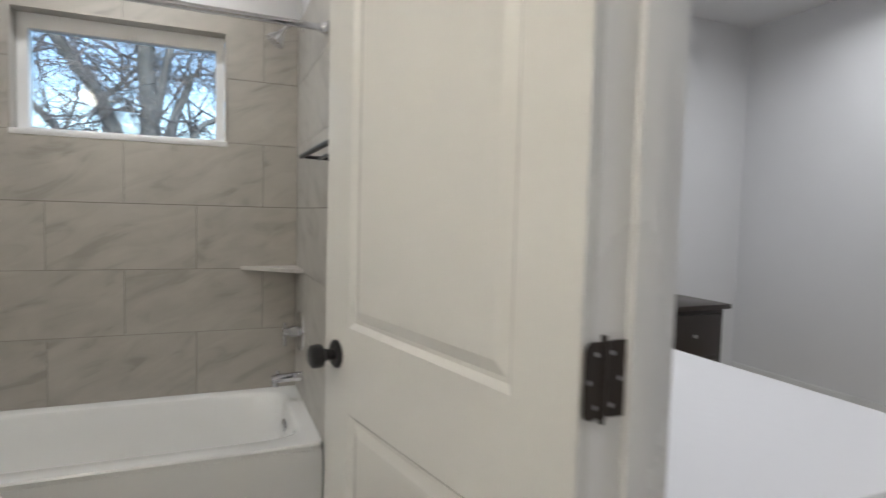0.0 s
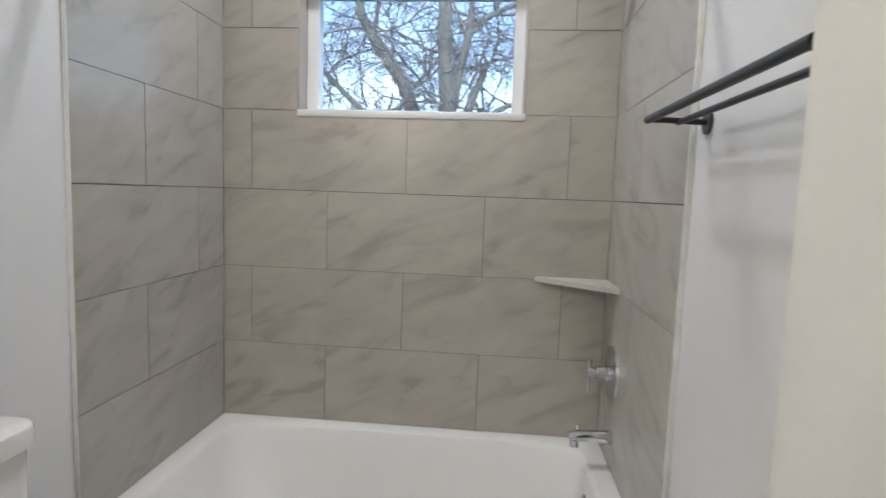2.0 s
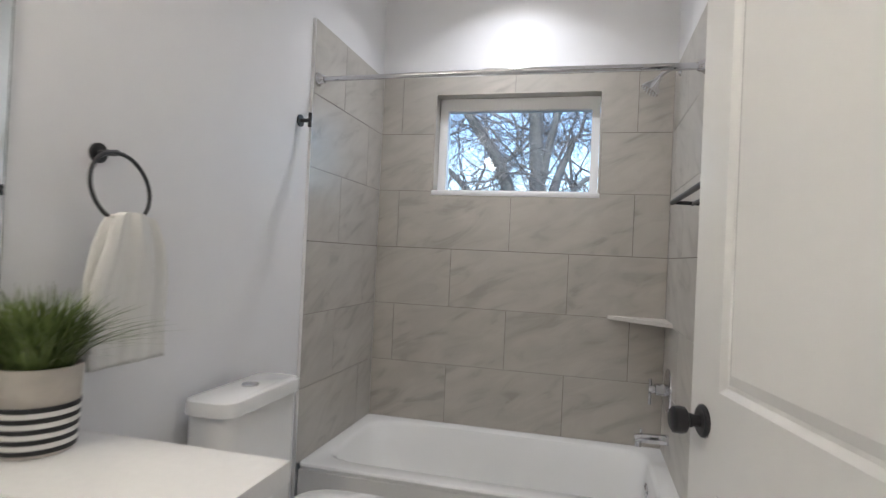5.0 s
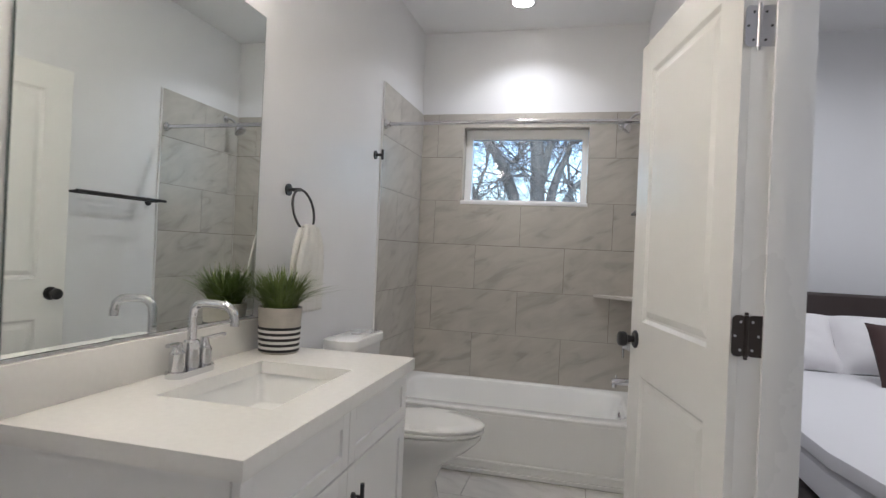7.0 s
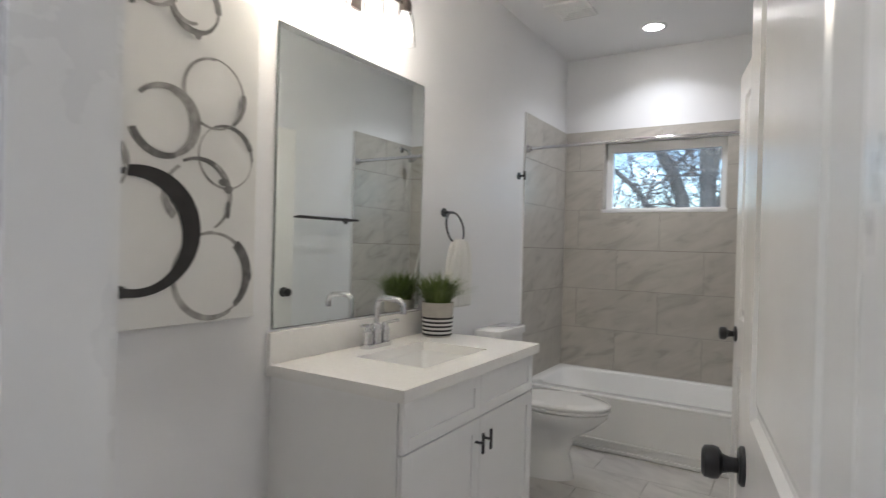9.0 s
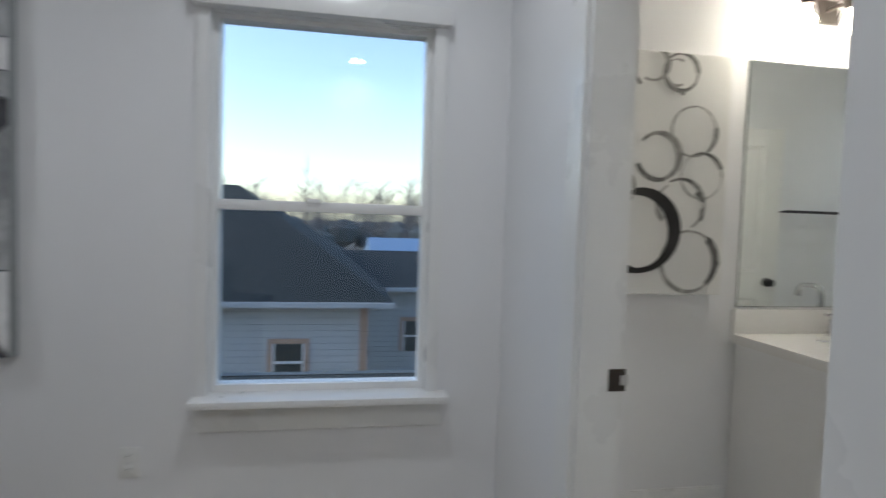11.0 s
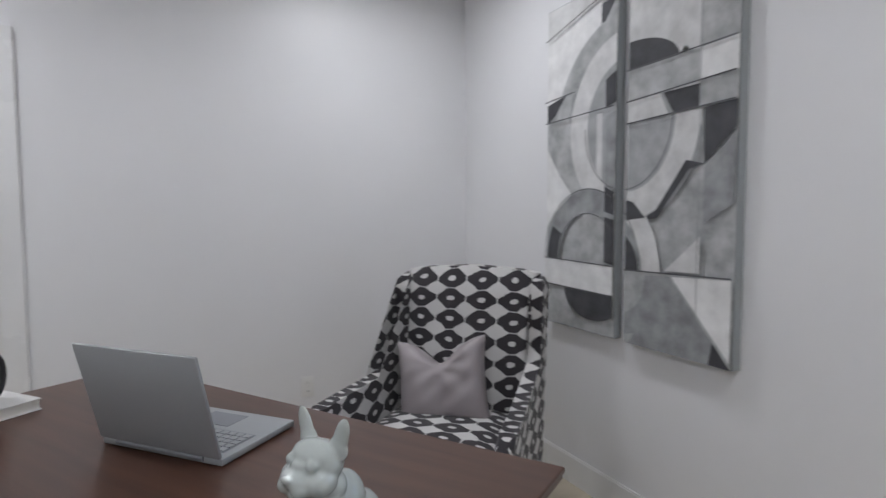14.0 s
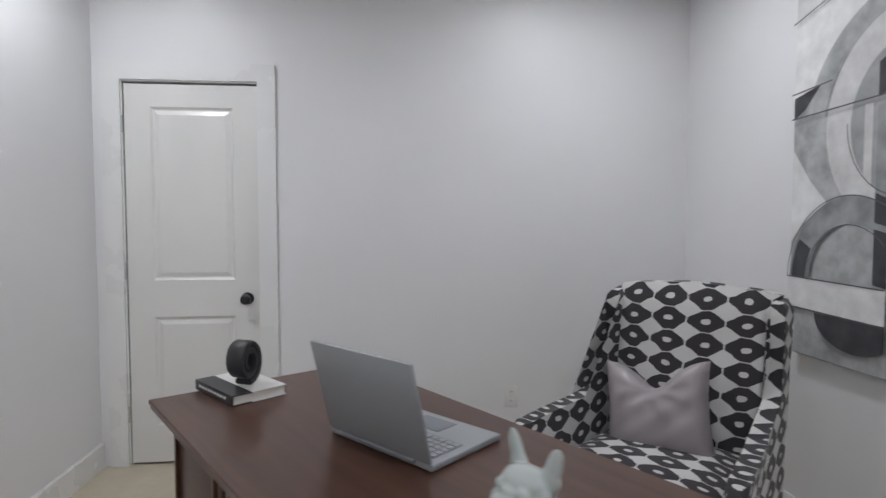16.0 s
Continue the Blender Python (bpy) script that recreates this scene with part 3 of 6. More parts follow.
# bedroom side door, thrown back towards the tub
a1 = 90 + 11.8
hx1, hy1 = 1.546, -2.378
d1 = door("door_1", pose(hx1, hy1, 0, 0, 0, a1) @ pose(0, 0.018, 0), 0.80, 2.02, "white two-panel bathroom door standing wide open", 0.925)
a2 = 90 + 8.8
d2 = door("door_2", pose(1.592, SY1 + 0.012, 0, 0, 0, a2) @ pose(0, -0.0175, 0), 0.732, 2.02, "white two-panel door open into the bathroom", 0.905)
d3 = door("door_3", pose(3.090, OS - 0.022, 0, 0, 0, 180), 0.68, 2.02, "white two-panel closet door, shut", 0.895, (-1,))


def hinge(parent_name, m, label, leafs=((0, 0), (90, 1)), metal=NICKEL):
    hg = thing("door_hinge", label, "hinge", m, "door hinges")
    part("barrel", lathe([(0.0, -0.05), (0.006, -0.05), (0.006, 0.05), (0.0, 0.05)], 12), metal, hg)
    for tip in (-0.054, 0.054):
        part("pin_tip", lathe([(0.0, tip - 0.004), (0.0045, tip - 0.003), (0.0045, tip + 0.003), (0.0, tip + 0.004)], 10), metal, hg)
    for ang, _ in leafs:
        poly = rounded_rect(0.002, 0.034 if ang > 90 else 0.050, -0.050, 0.050, 0.012, 4)
        lf = part("hinge_leaf", prism(poly, -0.0012, 0.0012), metal, hg)
        lf.matrix_basis = pose(0, 0, 0, 0, 0, ang)
        for sx, sz in ((0.014, 0.034), (0.027, 0.0), (0.014, -0.034)):
            for s in (-1, 1):
                sc = part("screw", lathe([(0.0, 0.0), (0.0035, 0.0), (0.003, 0.0012), (0.0, 0.0012)], 8), SLOT if metal is NICKEL else NICKEL, lf)
                sc.matrix_basis = Matrix.Translation((sx, s * 0.0012, sz)) @ Euler((radians(-90 * s), 0, 0)).to_matrix().to_4x4()
    return hg


# the middle hinge takes a darker metal than the other two
for z in (1.80, 1.05, 0.25):
    hinge("door_1", pose(hx1 + 0.001, hy1 - 0.0005, z), "%s butt hinge on the white bathroom door edge" % ("dark metal" if z == 1.05 else "satin nickel"), ((0, 0), (180 + 12.3, 1)), BRONZE if z == 1.05 else NICKEL)
for z in (1.82, 1.05, 0.28):
    hg = thing("door_hinge", "satin nickel hinge barrel on the shut white closet door", "hinge", pose(3.096, OS + 0.004, z), "closet door hinges")
    part("barrel", lathe([(0.0, -0.045), (0.0065, -0.045), (0.0065, 0.045), (0.0, 0.045)], 12), NICKEL, hg)

strike = thing("strike_plate", "dark metal strike plate on the white door lining", "strike plate", pose(0.775, -3.950, 0.862))
part("plate", box(0, 0.002, -0.022, 0.03, -0.032, 0.032, 0.0006), BRONZE, strike)
part("lip", box(0.0021, 0.004, 0.014, 0.036, -0.014, 0.014, 0.0005), NICKEL, strike)

# ---- ceiling fittings ----


def downlight(x, y, z=H):
    d = thing("recessed_downlight", "round white recessed LED downlight, lit, in the white ceiling", "ceiling light", pose(x, y, z), "recessed downlights")
    part("trim_ring", lathe([(0.062, 0.0), (0.082, 0.0), (0.084, -0.004), (0.08, -0.008), (0.066, -0.010), (0.062, -0.006)], 40), TRIM, d)
    part("lens", lathe([(0.0, -0.003), (0.061, -0.003), (0.061, -0.005), (0.0, -0.005)], 32), LENS, d, "glowing diffuser")
    return d


# the bedroom fittings here only go with its added lamps
for x, y in DOWNLIGHTS_BATH + DOWNLIGHTS_OFFICE + ADDED_LIGHTS_BEDROOM:
    downlight(x, y)
vent = thing("exhaust_vent", "white square louvred exhaust vent in the ceiling", "ceiling vent", pose(0.34, -0.93, H))
part("vent_frame", boxes((-0.13, 0.13, -0.13, -0.11, -0.012, 0), (-0.13, 0.13, 0.11, 0.13, -0.012, 0), (-0.13, -0.11, -0.11, 0.11, -0.012, 0), (0.11, 0.13, -0.11, 0.11, -0.012, 0)), TRIM, vent)
for i in range(8):
    part("louvre", box(-0.11, 0.11, -0.1 + i * 0.027, -0.1 + i * 0.027 + 0.016, -0.009, -0.005), TRIM, vent)

# ---- bathtub ----
tub = thing("bathtub", "glossy white alcove bathtub below the tiled walls", "bathtub")


def tub_ring(x0, x1, y0, y1, z, p, n=72):
    return oval((x0 + x1) / 2, (y0 + y1) / 2, z, (x1 - x0) / 2, (y1 - y0) / 2, n, p)


X0, X1, Y0, Y1 = 0.0, 1.50, -0.785, 0.0
part("shell", loft([tub_ring(0.04, 1.46, -0.74, -0.04, 0.05, 30), tub_ring(X0, X1, Y0 + 0.006, Y1, 0.32, 60), tub_ring(X0, X1, Y0, Y1, 0.342, 60), tub_ring(X0, X1, Y0 + 0.006, Y1, 0.35, 60),
                    tub_ring(0.055, 1.44, -0.70, -0.055, 0.351, 9), tub_ring(0.066, 1.430, -0.688, -0.066, 0.345, 8), tub_ring(0.075, 1.422, -0.680, -0.072, 0.33, 7), tub_ring(0.11, 1.40, -0.66, -0.09, 0.20, 5),
                    tub_ring(0.17, 1.375, -0.63, -0.12, 0.09, 4.2), tub_ring(0.24, 1.33, -0.58, -0.17, 0.06, 4), tub_ring(0.3, 1.25, -0.5, -0.25, 0.055, 4)]), ACRYL, tub)
part("apron", boxes((0.001, 1.499, -0.783, -0.765, 0.0, 0.325)), ACRYL, tub, smooth=False)
part("toe_ridge", box(0.001, 1.499, -0.802, -0.7832, 0.0, 0.024, 0.005), ACRYL, tub)
part("apron_ridge", box(0.001, 1.499, -0.796, -0.7832, 0.058, 0.076, 0.006), ACRYL, tub)
ovf = part("overflow_plate", lathe([(0.0, 0.0), (0.036, 0.0), (0.036, 0.006), (0.030, 0.012), (0.0, 0.013)], 32), CHROME, tub, "round chrome overflow plate")
ovf.matrix_basis = pose(1.413, -0.33, 0.262, 0, -98, 0)
drain = part("drain", lathe([(0.0, 0.0), (0.035, 0.0), (0.03, 0.006), (0.0, 0.008)], 24), CHROME, tub)
drain.location = (1.2, -0.37, 0.056)

# shower fittings
valve = thing("shower_valve", "chrome shower valve with round plate and lever on beige tile", "shower valve", pose(1.50, -0.185, 0.672))
part("escutcheon", lathe([(0.0, 0.0), (0.098, 0.0), (0.097, -0.006), (0.08, -0.012), (0.0, -0.015)], 48, "x"), CHROME, valve)
part("sleeve", lathe([(0.0, -0.012), (0.027, -0.012), (0.027, -0.055), (0.018, -0.058), (0.018, -0.085), (0.0, -0.087)], 32, "x"), CHROME, valve)
part("lever", tube([(-0.078, 0, 0.045), (-0.078, 0, 0.0), (-0.078, 0, -0.07)], 0.0075, 12), CHROME, valve)
spout = thing("tub_spout", "chrome tub spout with diverter on beige tile", "tub spout", pose(1.50, -0.24, 0.465))
part("spout_body", tube([(0, 0, 0), (-0.03, 0, 0), (-0.11, 0, -0.002), (-0.14, 0, -0.008)], 0.024, 24, taper=0.8), CHROME, spout)
part("outlet", tube([(-0.125, 0, -0.015), (-0.125, 0, -0.04)], 0.016, 16), CHROME, spout)
part("diverter", tube([(-0.115, 0, 0.02), (-0.115, 0, 0.038)], 0.006, 10), CHROME, spout)
shower = thing("shower_fitting", "chrome shower head on a bent arm", "shower head", pose(1.50, -0.16, 2.135))
part("flange", lathe([(0.0, 0.0), (0.03, 0.0), (0.026, -0.008), (0.0, -0.01)], 24, "x"), CHROME, shower)
part("arm", tube([(0, 0, 0), (-0.03, 0, 0.005), (-0.06, 0, -0.005), (-0.085, 0, -0.025), (-0.10, 0, -0.045)], 0.0095, 14), CHROME, shower)
hd = part("head", lathe([(0.0, 0.0), (0.012, 0.0), (0.016, -0.02), (0.034, -0.045), (0.041, -0.06), (0.041, -0.068), (0.0, -0.07)], 36), CHROME, shower)
hd.matrix_basis = pose(-0.092, 0, -0.036, 0, 35, 0) @ Matrix.Scale(1.08, 4)
for ring_r, cnt in ((0.012, 6), (0.024, 10), (0.034, 14)):
    for i in range(cnt):
        nz = part("nozzle", lathe([(0.0, -0.069), (0.0018, -0.069), (0.0016, -0.0725), (0.0, -0.073)], 6), NICKEL, hd)
        nz.location = (ring_r * math.cos(6.283 * i / cnt), ring_r * math.sin(6.283 * i / cnt), 0)

rod = thing("shower_rod", "chrome telescopic shower curtain rod between tiled walls", "shower rod", pose(0, -0.77, 1.945))
part("inner_tube", tube([(0.01, 0, 0), (0.75, 0, 0.006)], 0.0105, 20), CHROME, rod)
part("outer_tube", tube([(0.70, 0, 0.006), (1.49, 0, 0)], 0.0135, 20), CHROME, rod)
for xx, s in ((0.0, 1), (1.50, -1)):
    part("end_cap", lathe([(0.0, xx), (0.029, xx), (0.029, xx + s * 0.006), (0.022, xx + s * 0.012), (0.017, xx + s * 0.03), (0.0, xx + s * 0.03)], 28, "x"), CHROME, rod)

shelf = thing("corner_shelf", "pale stone corner shelf in the tiled shower corner", "corner shelf", pose(1.50, 0, 0.957))
part("slab", prism([(0, 0), (-0.27, 0), (-0.255, -0.012), (-0.012, -0.215), (0, -0.225)], 0, 0.018, "xy"), mat("shelf_stone", (0.60, 0.57, 0.53), 0.3, vary=0.1, vscale=12), shelf)

# double towel bar
tb = thing("double_towel_bar", "matte black double towel bar on white wall", "towel bar", pose(EN + 0.001, -0.885, 1.445))
for yy in (0.0, -0.60):
    part("rose", lathe([(0.0, 0.0), (0.026, 0.0), (0.026, -0.007), (0.0, -0.007)], 28, "x"), BLACK, tb).location = (0, yy, 0)
    part("arm", tube([(-0.006, yy, 0), (-0.124, yy, 0.004)], 0.0065, 14), BLACK, tb)
part("outer_bar", tube([(-0.124, 0.012, 0.004), (-0.118, -0.622, 0.004)], 0.0085, 16), BLACK, tb)
part("inner_bar", tube([(-0.06, 0.012, 0.0), (-0.054, -0.622, 0.0)], 0.0065, 16), BLACK, tb)

# robe hook
hook = thing("robe_hook", "matte black robe hook on white wall beside the tile", "robe hook", pose(WX, -0.885, 1.745))
part("rose", lathe([(0.0, 0.0), (0.024, 0.0), (0.024, 0.007), (0.0, 0.007)], 28, "x"), BLACK, hook)
part("stem", tube([(0.006, 0, 0), (0.045, 0, 0)], 0.008, 14), BLACK, hook)
part("hook_bar", tube([(0.045, 0, -0.026), (0.045, 0, 0.03)], 0.0075, 14), BLACK, hook)

# towel ring and towel
ring = thing("towel_ring", "matte black towel ring on white wall", "towel ring", pose(WX, -1.825, 1.44))
part("rose", lathe([(0.0, 0.0), (0.024, 0.0), (0.024, 0.007), (0.0, 0.007)], 28, "x"), BLACK, ring)
part("stem", tube([(0.006, 0, 0), (0.058, 0, 0)], 0.0075, 14), BLACK, ring)
part("ring", tube([(0.074 - 0.016 * math.cos(6.2832 * i / 48), 0.086 * math.sin(6.2832 * i / 48), -0.082 + 0.082 * math.cos(6.2832 * i / 48)) for i in range(48)], 0.005, 10, closed=True), BLACK, ring)


def towel_bm(w_top, w_bot, length, thick=0.009, seed=2):
    """A folded hand towel: two falls over a bar, creased."""
    bm = bmesh.new()
    rnd = random.Random(seed)
    nu, nv = 22, 30
    grid = []
    for side in (-1, 1):
        rows = []
        ln = length if side > 0 else length * 0.93
        for j in range(nv + 1):
            f = j / nv
            row = []
            w = w_top + (w_bot - w_top) * min(1, f * 2.2) ** 0.7
            for i in range(nu + 1):
                u = i / nu - 0.5
                fold = 0.006 * math.sin(u * 13 + side * 0.4) * (0.4 + 0.6 * (1 - f)) + 0.0022 * math.sin(u * 31 + f * 3)
                x = side * (0.005 + 0.007 * min(1, f * 5)) + fold
                row.append(bm.verts.new((x, u * w + 0.006 * math.sin(f * 5 + side), -f * ln + 0.012 * (1 - (2 * u) ** 2) * (1 - min(1, f * 8)))))
            rows.append(row)
        grid.append(rows)
        for j in range(nv):
            for i in range(nu):
                bm.faces.new((rows[j][i], rows[j][i + 1], rows[j + 1][i + 1], rows[j + 1][i]))
    for i in range(nu):
        bm.faces.new((grid[0][0][i], grid[0][0][i + 1], grid[1][0][i + 1], grid[1][0][i]))
    return bm


tw = part("hand_towel", towel_bm(0.115, 0.225, 0.335), TOWEL)
tw.matrix_basis = pose(WX + 0.098, -1.815, 1.288)
md = tw.modifiers.new("thickness", "SOLIDIFY")
md.thickness, md.offset = 0.007, 0.0
tagged(tw, "white terry hand towel draped through the black ring", "towel")

# ---- toilet ----
toilet = thing("toilet", "glossy white two-piece toilet between vanity and tub", "toilet", pose(WX + 0.014, -1.32, 0))
TX = 0.02


def round_box(x0, x1, y0, y1, z0, z1, r, top=0.01):
    pts = rounded_rect(x0, x1, y0, y1, r, 8)
    inner = rounded_rect(x0 + top, x1 - top, y0 + top, y1 - top, max(r - top, 0.004), 8)
    mid = rounded_rect(x0 + top * 0.3, x1 - top * 0.3, y0 + top * 0.3, y1 - top * 0.3, max(r - top * 0.3, 0.004), 8)
    return loft([[(a, b, z0) for a, b in pts], [(a, b, z1 - top) for a, b in pts], [(a, b, z1 - top * 0.3) for a, b in mid], [(a, b, z1) for a, b in inner]])


part("tank", round_box(TX, 0.172, -0.215, 0.19, 0.38, 0.755, 0.05), CERAMIC, toilet)
lid = part("tank_lid", round_box(TX - 0.005, 0.186, -0.227, 0.20, 0.755, 0.797, 0.055, 0.012), CERAMIC, toilet)
part("flush_button", lathe([(0.0, 0.796), (0.026, 0.796), (0.026, 0.802), (0.022, 0.804), (0.0, 0.804)], 32), CHROME, lid, "round chrome flush button").location = (0.10, 0, 0)


def bowl_ring(x0, x1, hw, z, n=48):
    cx, out = x0 + (x1 - x0) * 0.42, []
    for i in range(n):
        a = 2 * math.pi * i / n
        c, s = math.cos(a), math.sin(a)
        rx = (x1 - cx) if c > 0 else (cx - x0)
        p = 2.0 if c > 0 else 3.2
        out.append((cx + rx * math.copysign(abs(c) ** (2 / p), c), hw * math.copysign(abs(s) ** (2 / p), s), z))
    return out


part("bowl", loft([bowl_ring(0.19, 0.56, 0.105, 0.0), bowl_ring(0.19, 0.555, 0.10, 0.03), bowl_ring(0.18, 0.53, 0.095, 0.14), bowl_ring(0.17, 0.56, 0.105, 0.23), bowl_ring(0.17, 0.67, 0.145, 0.30),
                   bowl_ring(0.17, 0.735, 0.178, 0.36), bowl_ring(0.17, 0.74, 0.182, 0.385), bowl_ring(0.19, 0.72, 0.165, 0.388), bowl_ring(0.24, 0.68, 0.13, 0.37), bowl_ring(0.3, 0.62, 0.09, 0.28)]), CERAMIC, toilet)
part("seat", loft([bowl_ring(0.225, 0.742, 0.182, 0.391), bowl_ring(0.22, 0.748, 0.187, 0.396), bowl_ring(0.22, 0.748, 0.187, 0.405), bowl_ring(0.225, 0.742, 0.182, 0.409)]), CERAMIC, toilet)
part("seat_lid", loft([bowl_ring(0.222, 0.745, 0.184, 0.412), bowl_ring(0.217, 0.75, 0.188, 0.417), bowl_ring(0.217, 0.75, 0.188, 0.425), bowl_ring(0.225, 0.74, 0.18, 0.432), bowl_ring(0.28, 0.66, 0.12, 0.435)]), CERAMIC, toilet)

# ---- vanity ----
VY0, VY1, VX, VT = -2.985, -1.93, 0.598, 0.832
van = thing("vanity_cabinet", "white shaker vanity cabinet with black T pulls", "vanity cabinet", pose(WX, 0, 0))
bx = 0.558
for nm, b in (("side_panel", (0.0, bx, VY0 + 0.022, VY0 + 0.04, 0.0, VT - 0.0405)), ("side_panel", (0.0, bx, VY1 - 0.04, VY1 - 0.022, 0.0, VT - 0.0405)), ("bottom_panel", (0.0, bx - 0.019, VY0 + 0.0402, VY1 - 0.0402, 0.09, 0.108)),
              ("toe_kick", (0.473, 0.488, VY0 + 0.0402, VY1 - 0.0402, 0.0, 0.0898)), ("face_frame", (bx - 0.018, bx, VY0 + 0.0402, VY1 - 0.0402, 0.09, VT - 0.0405))):
    part(nm, boxes(b), CAB, van, smooth=False)


def shaker(name, y0, y1, z0, z1, x, r=0.052):
    """A shaker front: a thin panel with rails and stiles laid round it."""
    f = part(name, boxes((x, x + 0.010, y0 + r, y1 - r, z0 + r, z1 - r)), CAB, van, smooth=False)
    for nm, bb in (("stile", (x, x + 0.018, y0, y0 + r - 0.0002, z0, z1)), ("stile", (x, x + 0.018, y1 - r + 0.0002, y1, z0, z1)), ("rail", (x, x + 0.018, y0 + r, y1 - r, z0, z0 + r - 0.0002)), ("rail", (x, x + 0.018, y0 + r, y1 - r, z1 - r + 0.0002, z1))):
        part(nm, box(*bb, 0.0008, 1), CAB, f, smooth=False)
    return f


ym = (VY0 + VY1) / 2
for y0, y1 in ((VY0 + 0.026, ym - 0.0015), (ym + 0.0015, VY1 - 0.026)):
    shaker("drawer_front", y0, y1, VT - 0.205, VT - 0.048, bx + 0.002, 0.042)
for s, y0, y1 in ((1, VY0 + 0.026, ym - 0.0015), (-1, ym + 0.0015, VY1 - 0.026)):
    dd = shaker("cabinet_door", y0, y1, 0.10, VT - 0.211, bx + 0.002)
    py = ym - s * 0.032
    part("pull", tube([(bx + 0.052, py, 0.50), (bx + 0.052, py, 0.575)], 0.0058, 14), BLACK, dd, "matte black T pull")
    part("pull_post", tube([(bx + 0.02, py, 0.537), (bx + 0.052, py, 0.537)], 0.005, 12), BLACK, dd)

top = thing("countertop", "white quartz vanity top with backsplash and undermount sink", "countertop", pose(WX, 0, VT))
SX0, SX1, SYa, SYb = 0.155, 0.478, -2.69, -2.215
bm = boxes((0, SX0, VY0, VY1, -0.04, 0), (SX1, VX, VY0, VY1, -0.04, 0), (SX0, SX1, VY0, SYa, -0.04, 0), (SX0, SX1, SYb, VY1, -0.04, 0))
bmesh.ops.remove_doubles(bm, verts=bm.verts[:], dist=0.0001)
part("slab", bm, QUARTZ, top, smooth=False)
part("backsplash", box(0.0, 0.02, VY0, VY1, 0.0005, 0.112, 0.0015), QUARTZ, top)


def sink_ring(d, z, r):
    return [(a, b, z) for a, b in rounded_rect(SX0 - 0.006 + d, SX1 + 0.006 - d, SYa - 0.006 + d, SYb + 0.006 - d, r, 6)]


sk = part("sink", loft([sink_ring(-0.008, -0.041, 0.02), sink_ring(0.0, -0.041, 0.02), sink_ring(0.004, -0.055, 0.024), sink_ring(0.018, -0.13, 0.035), sink_ring(0.05, -0.158, 0.05), sink_ring(0.12, -0.165, 0.03)], (False, True)), CERAMIC, top, "white rectangular undermount basin")
part("drain", lathe([(0.0, -0.165), (0.024, -0.165), (0.022, -0.160), (0.0, -0.159)], 24), CHROME, sk).location = (0.28, -2.445, 0)

fau = thing("faucet", "chrome two-handle centreset faucet with high arc", "faucet", pose(WX + 0.075, -2.462, VT) @ Matrix.Diagonal((1.15, 1.12, 1.1, 1)))
part("base_plate", prism(rounded_rect(-0.026, 0.026, -0.078, 0.078, 0.025, 8), 0.0, 0.016, "xy"), CHROME, fau)
arc = [(0, 0, 0.015), (0, 0, 0.07), (0, 0, 0.15), (0.004, 0, 0.172), (0.016, 0, 0.185), (0.035, 0, 0.189), (0.075, 0, 0.188), (0.10, 0, 0.184), (0.115, 0, 0.172), (0.121, 0, 0.15), (0.121, 0, 0.135)]
part("neck_sleeve", lathe([(0.0, 0.015), (0.021, 0.015), (0.021, 0.085), (0.017, 0.09), (0.0, 0.09)], 28), CHROME, fau)
part("spout", tube(arc, 0.0112, 20), CHROME, fau)
for s in (-1, 1):
    hdl = part("handle", lathe([(0.0, 0.015), (0.019, 0.015), (0.019, 0.062), (0.014, 0.068), (0.010, 0.09), (0.0, 0.091)], 24), CHROME, fau)
    hdl.location = (0, s * 0.052, 0)
    part("lever", tube([(0.0, -s * 0.006, 0.085), (0.012, s * 0.03, 0.09), (0.02, s * 0.06, 0.092)], 0.0055, 12), CHROME, hdl)
part("lift_rod", tube([(-0.03, 0, 0.01), (-0.03, 0, 0.05)], 0.003, 8), CHROME, fau)

mir = part("vanity_mirror", box(WX + 0.001, WX + 0.006, -2.965, -2.045, 0.955, 2.045), MIRROR, smooth=False)
tagged(mir, "frameless rectangular mirror above the vanity backsplash", "mirror")
part("mirror_edge", boxes((WX + 0.001, WX + 0.0055, -2.9675, -2.9652, 0.953, 2.047), (WX + 0.001, WX + 0.0055, -2.0448, -2.0425, 0.953, 2.047), (WX + 0.001, WX + 0.0055, -2.9652, -2.0448, 2.0452, 2.047), (WX + 0.001, WX + 0.0055, -2.9652, -2.0448, 0.953, 0.9548)), mat("mirror_edge", (0.10, 0.13, 0.12), 0.2), mir, "dark ground edge", smooth=False)

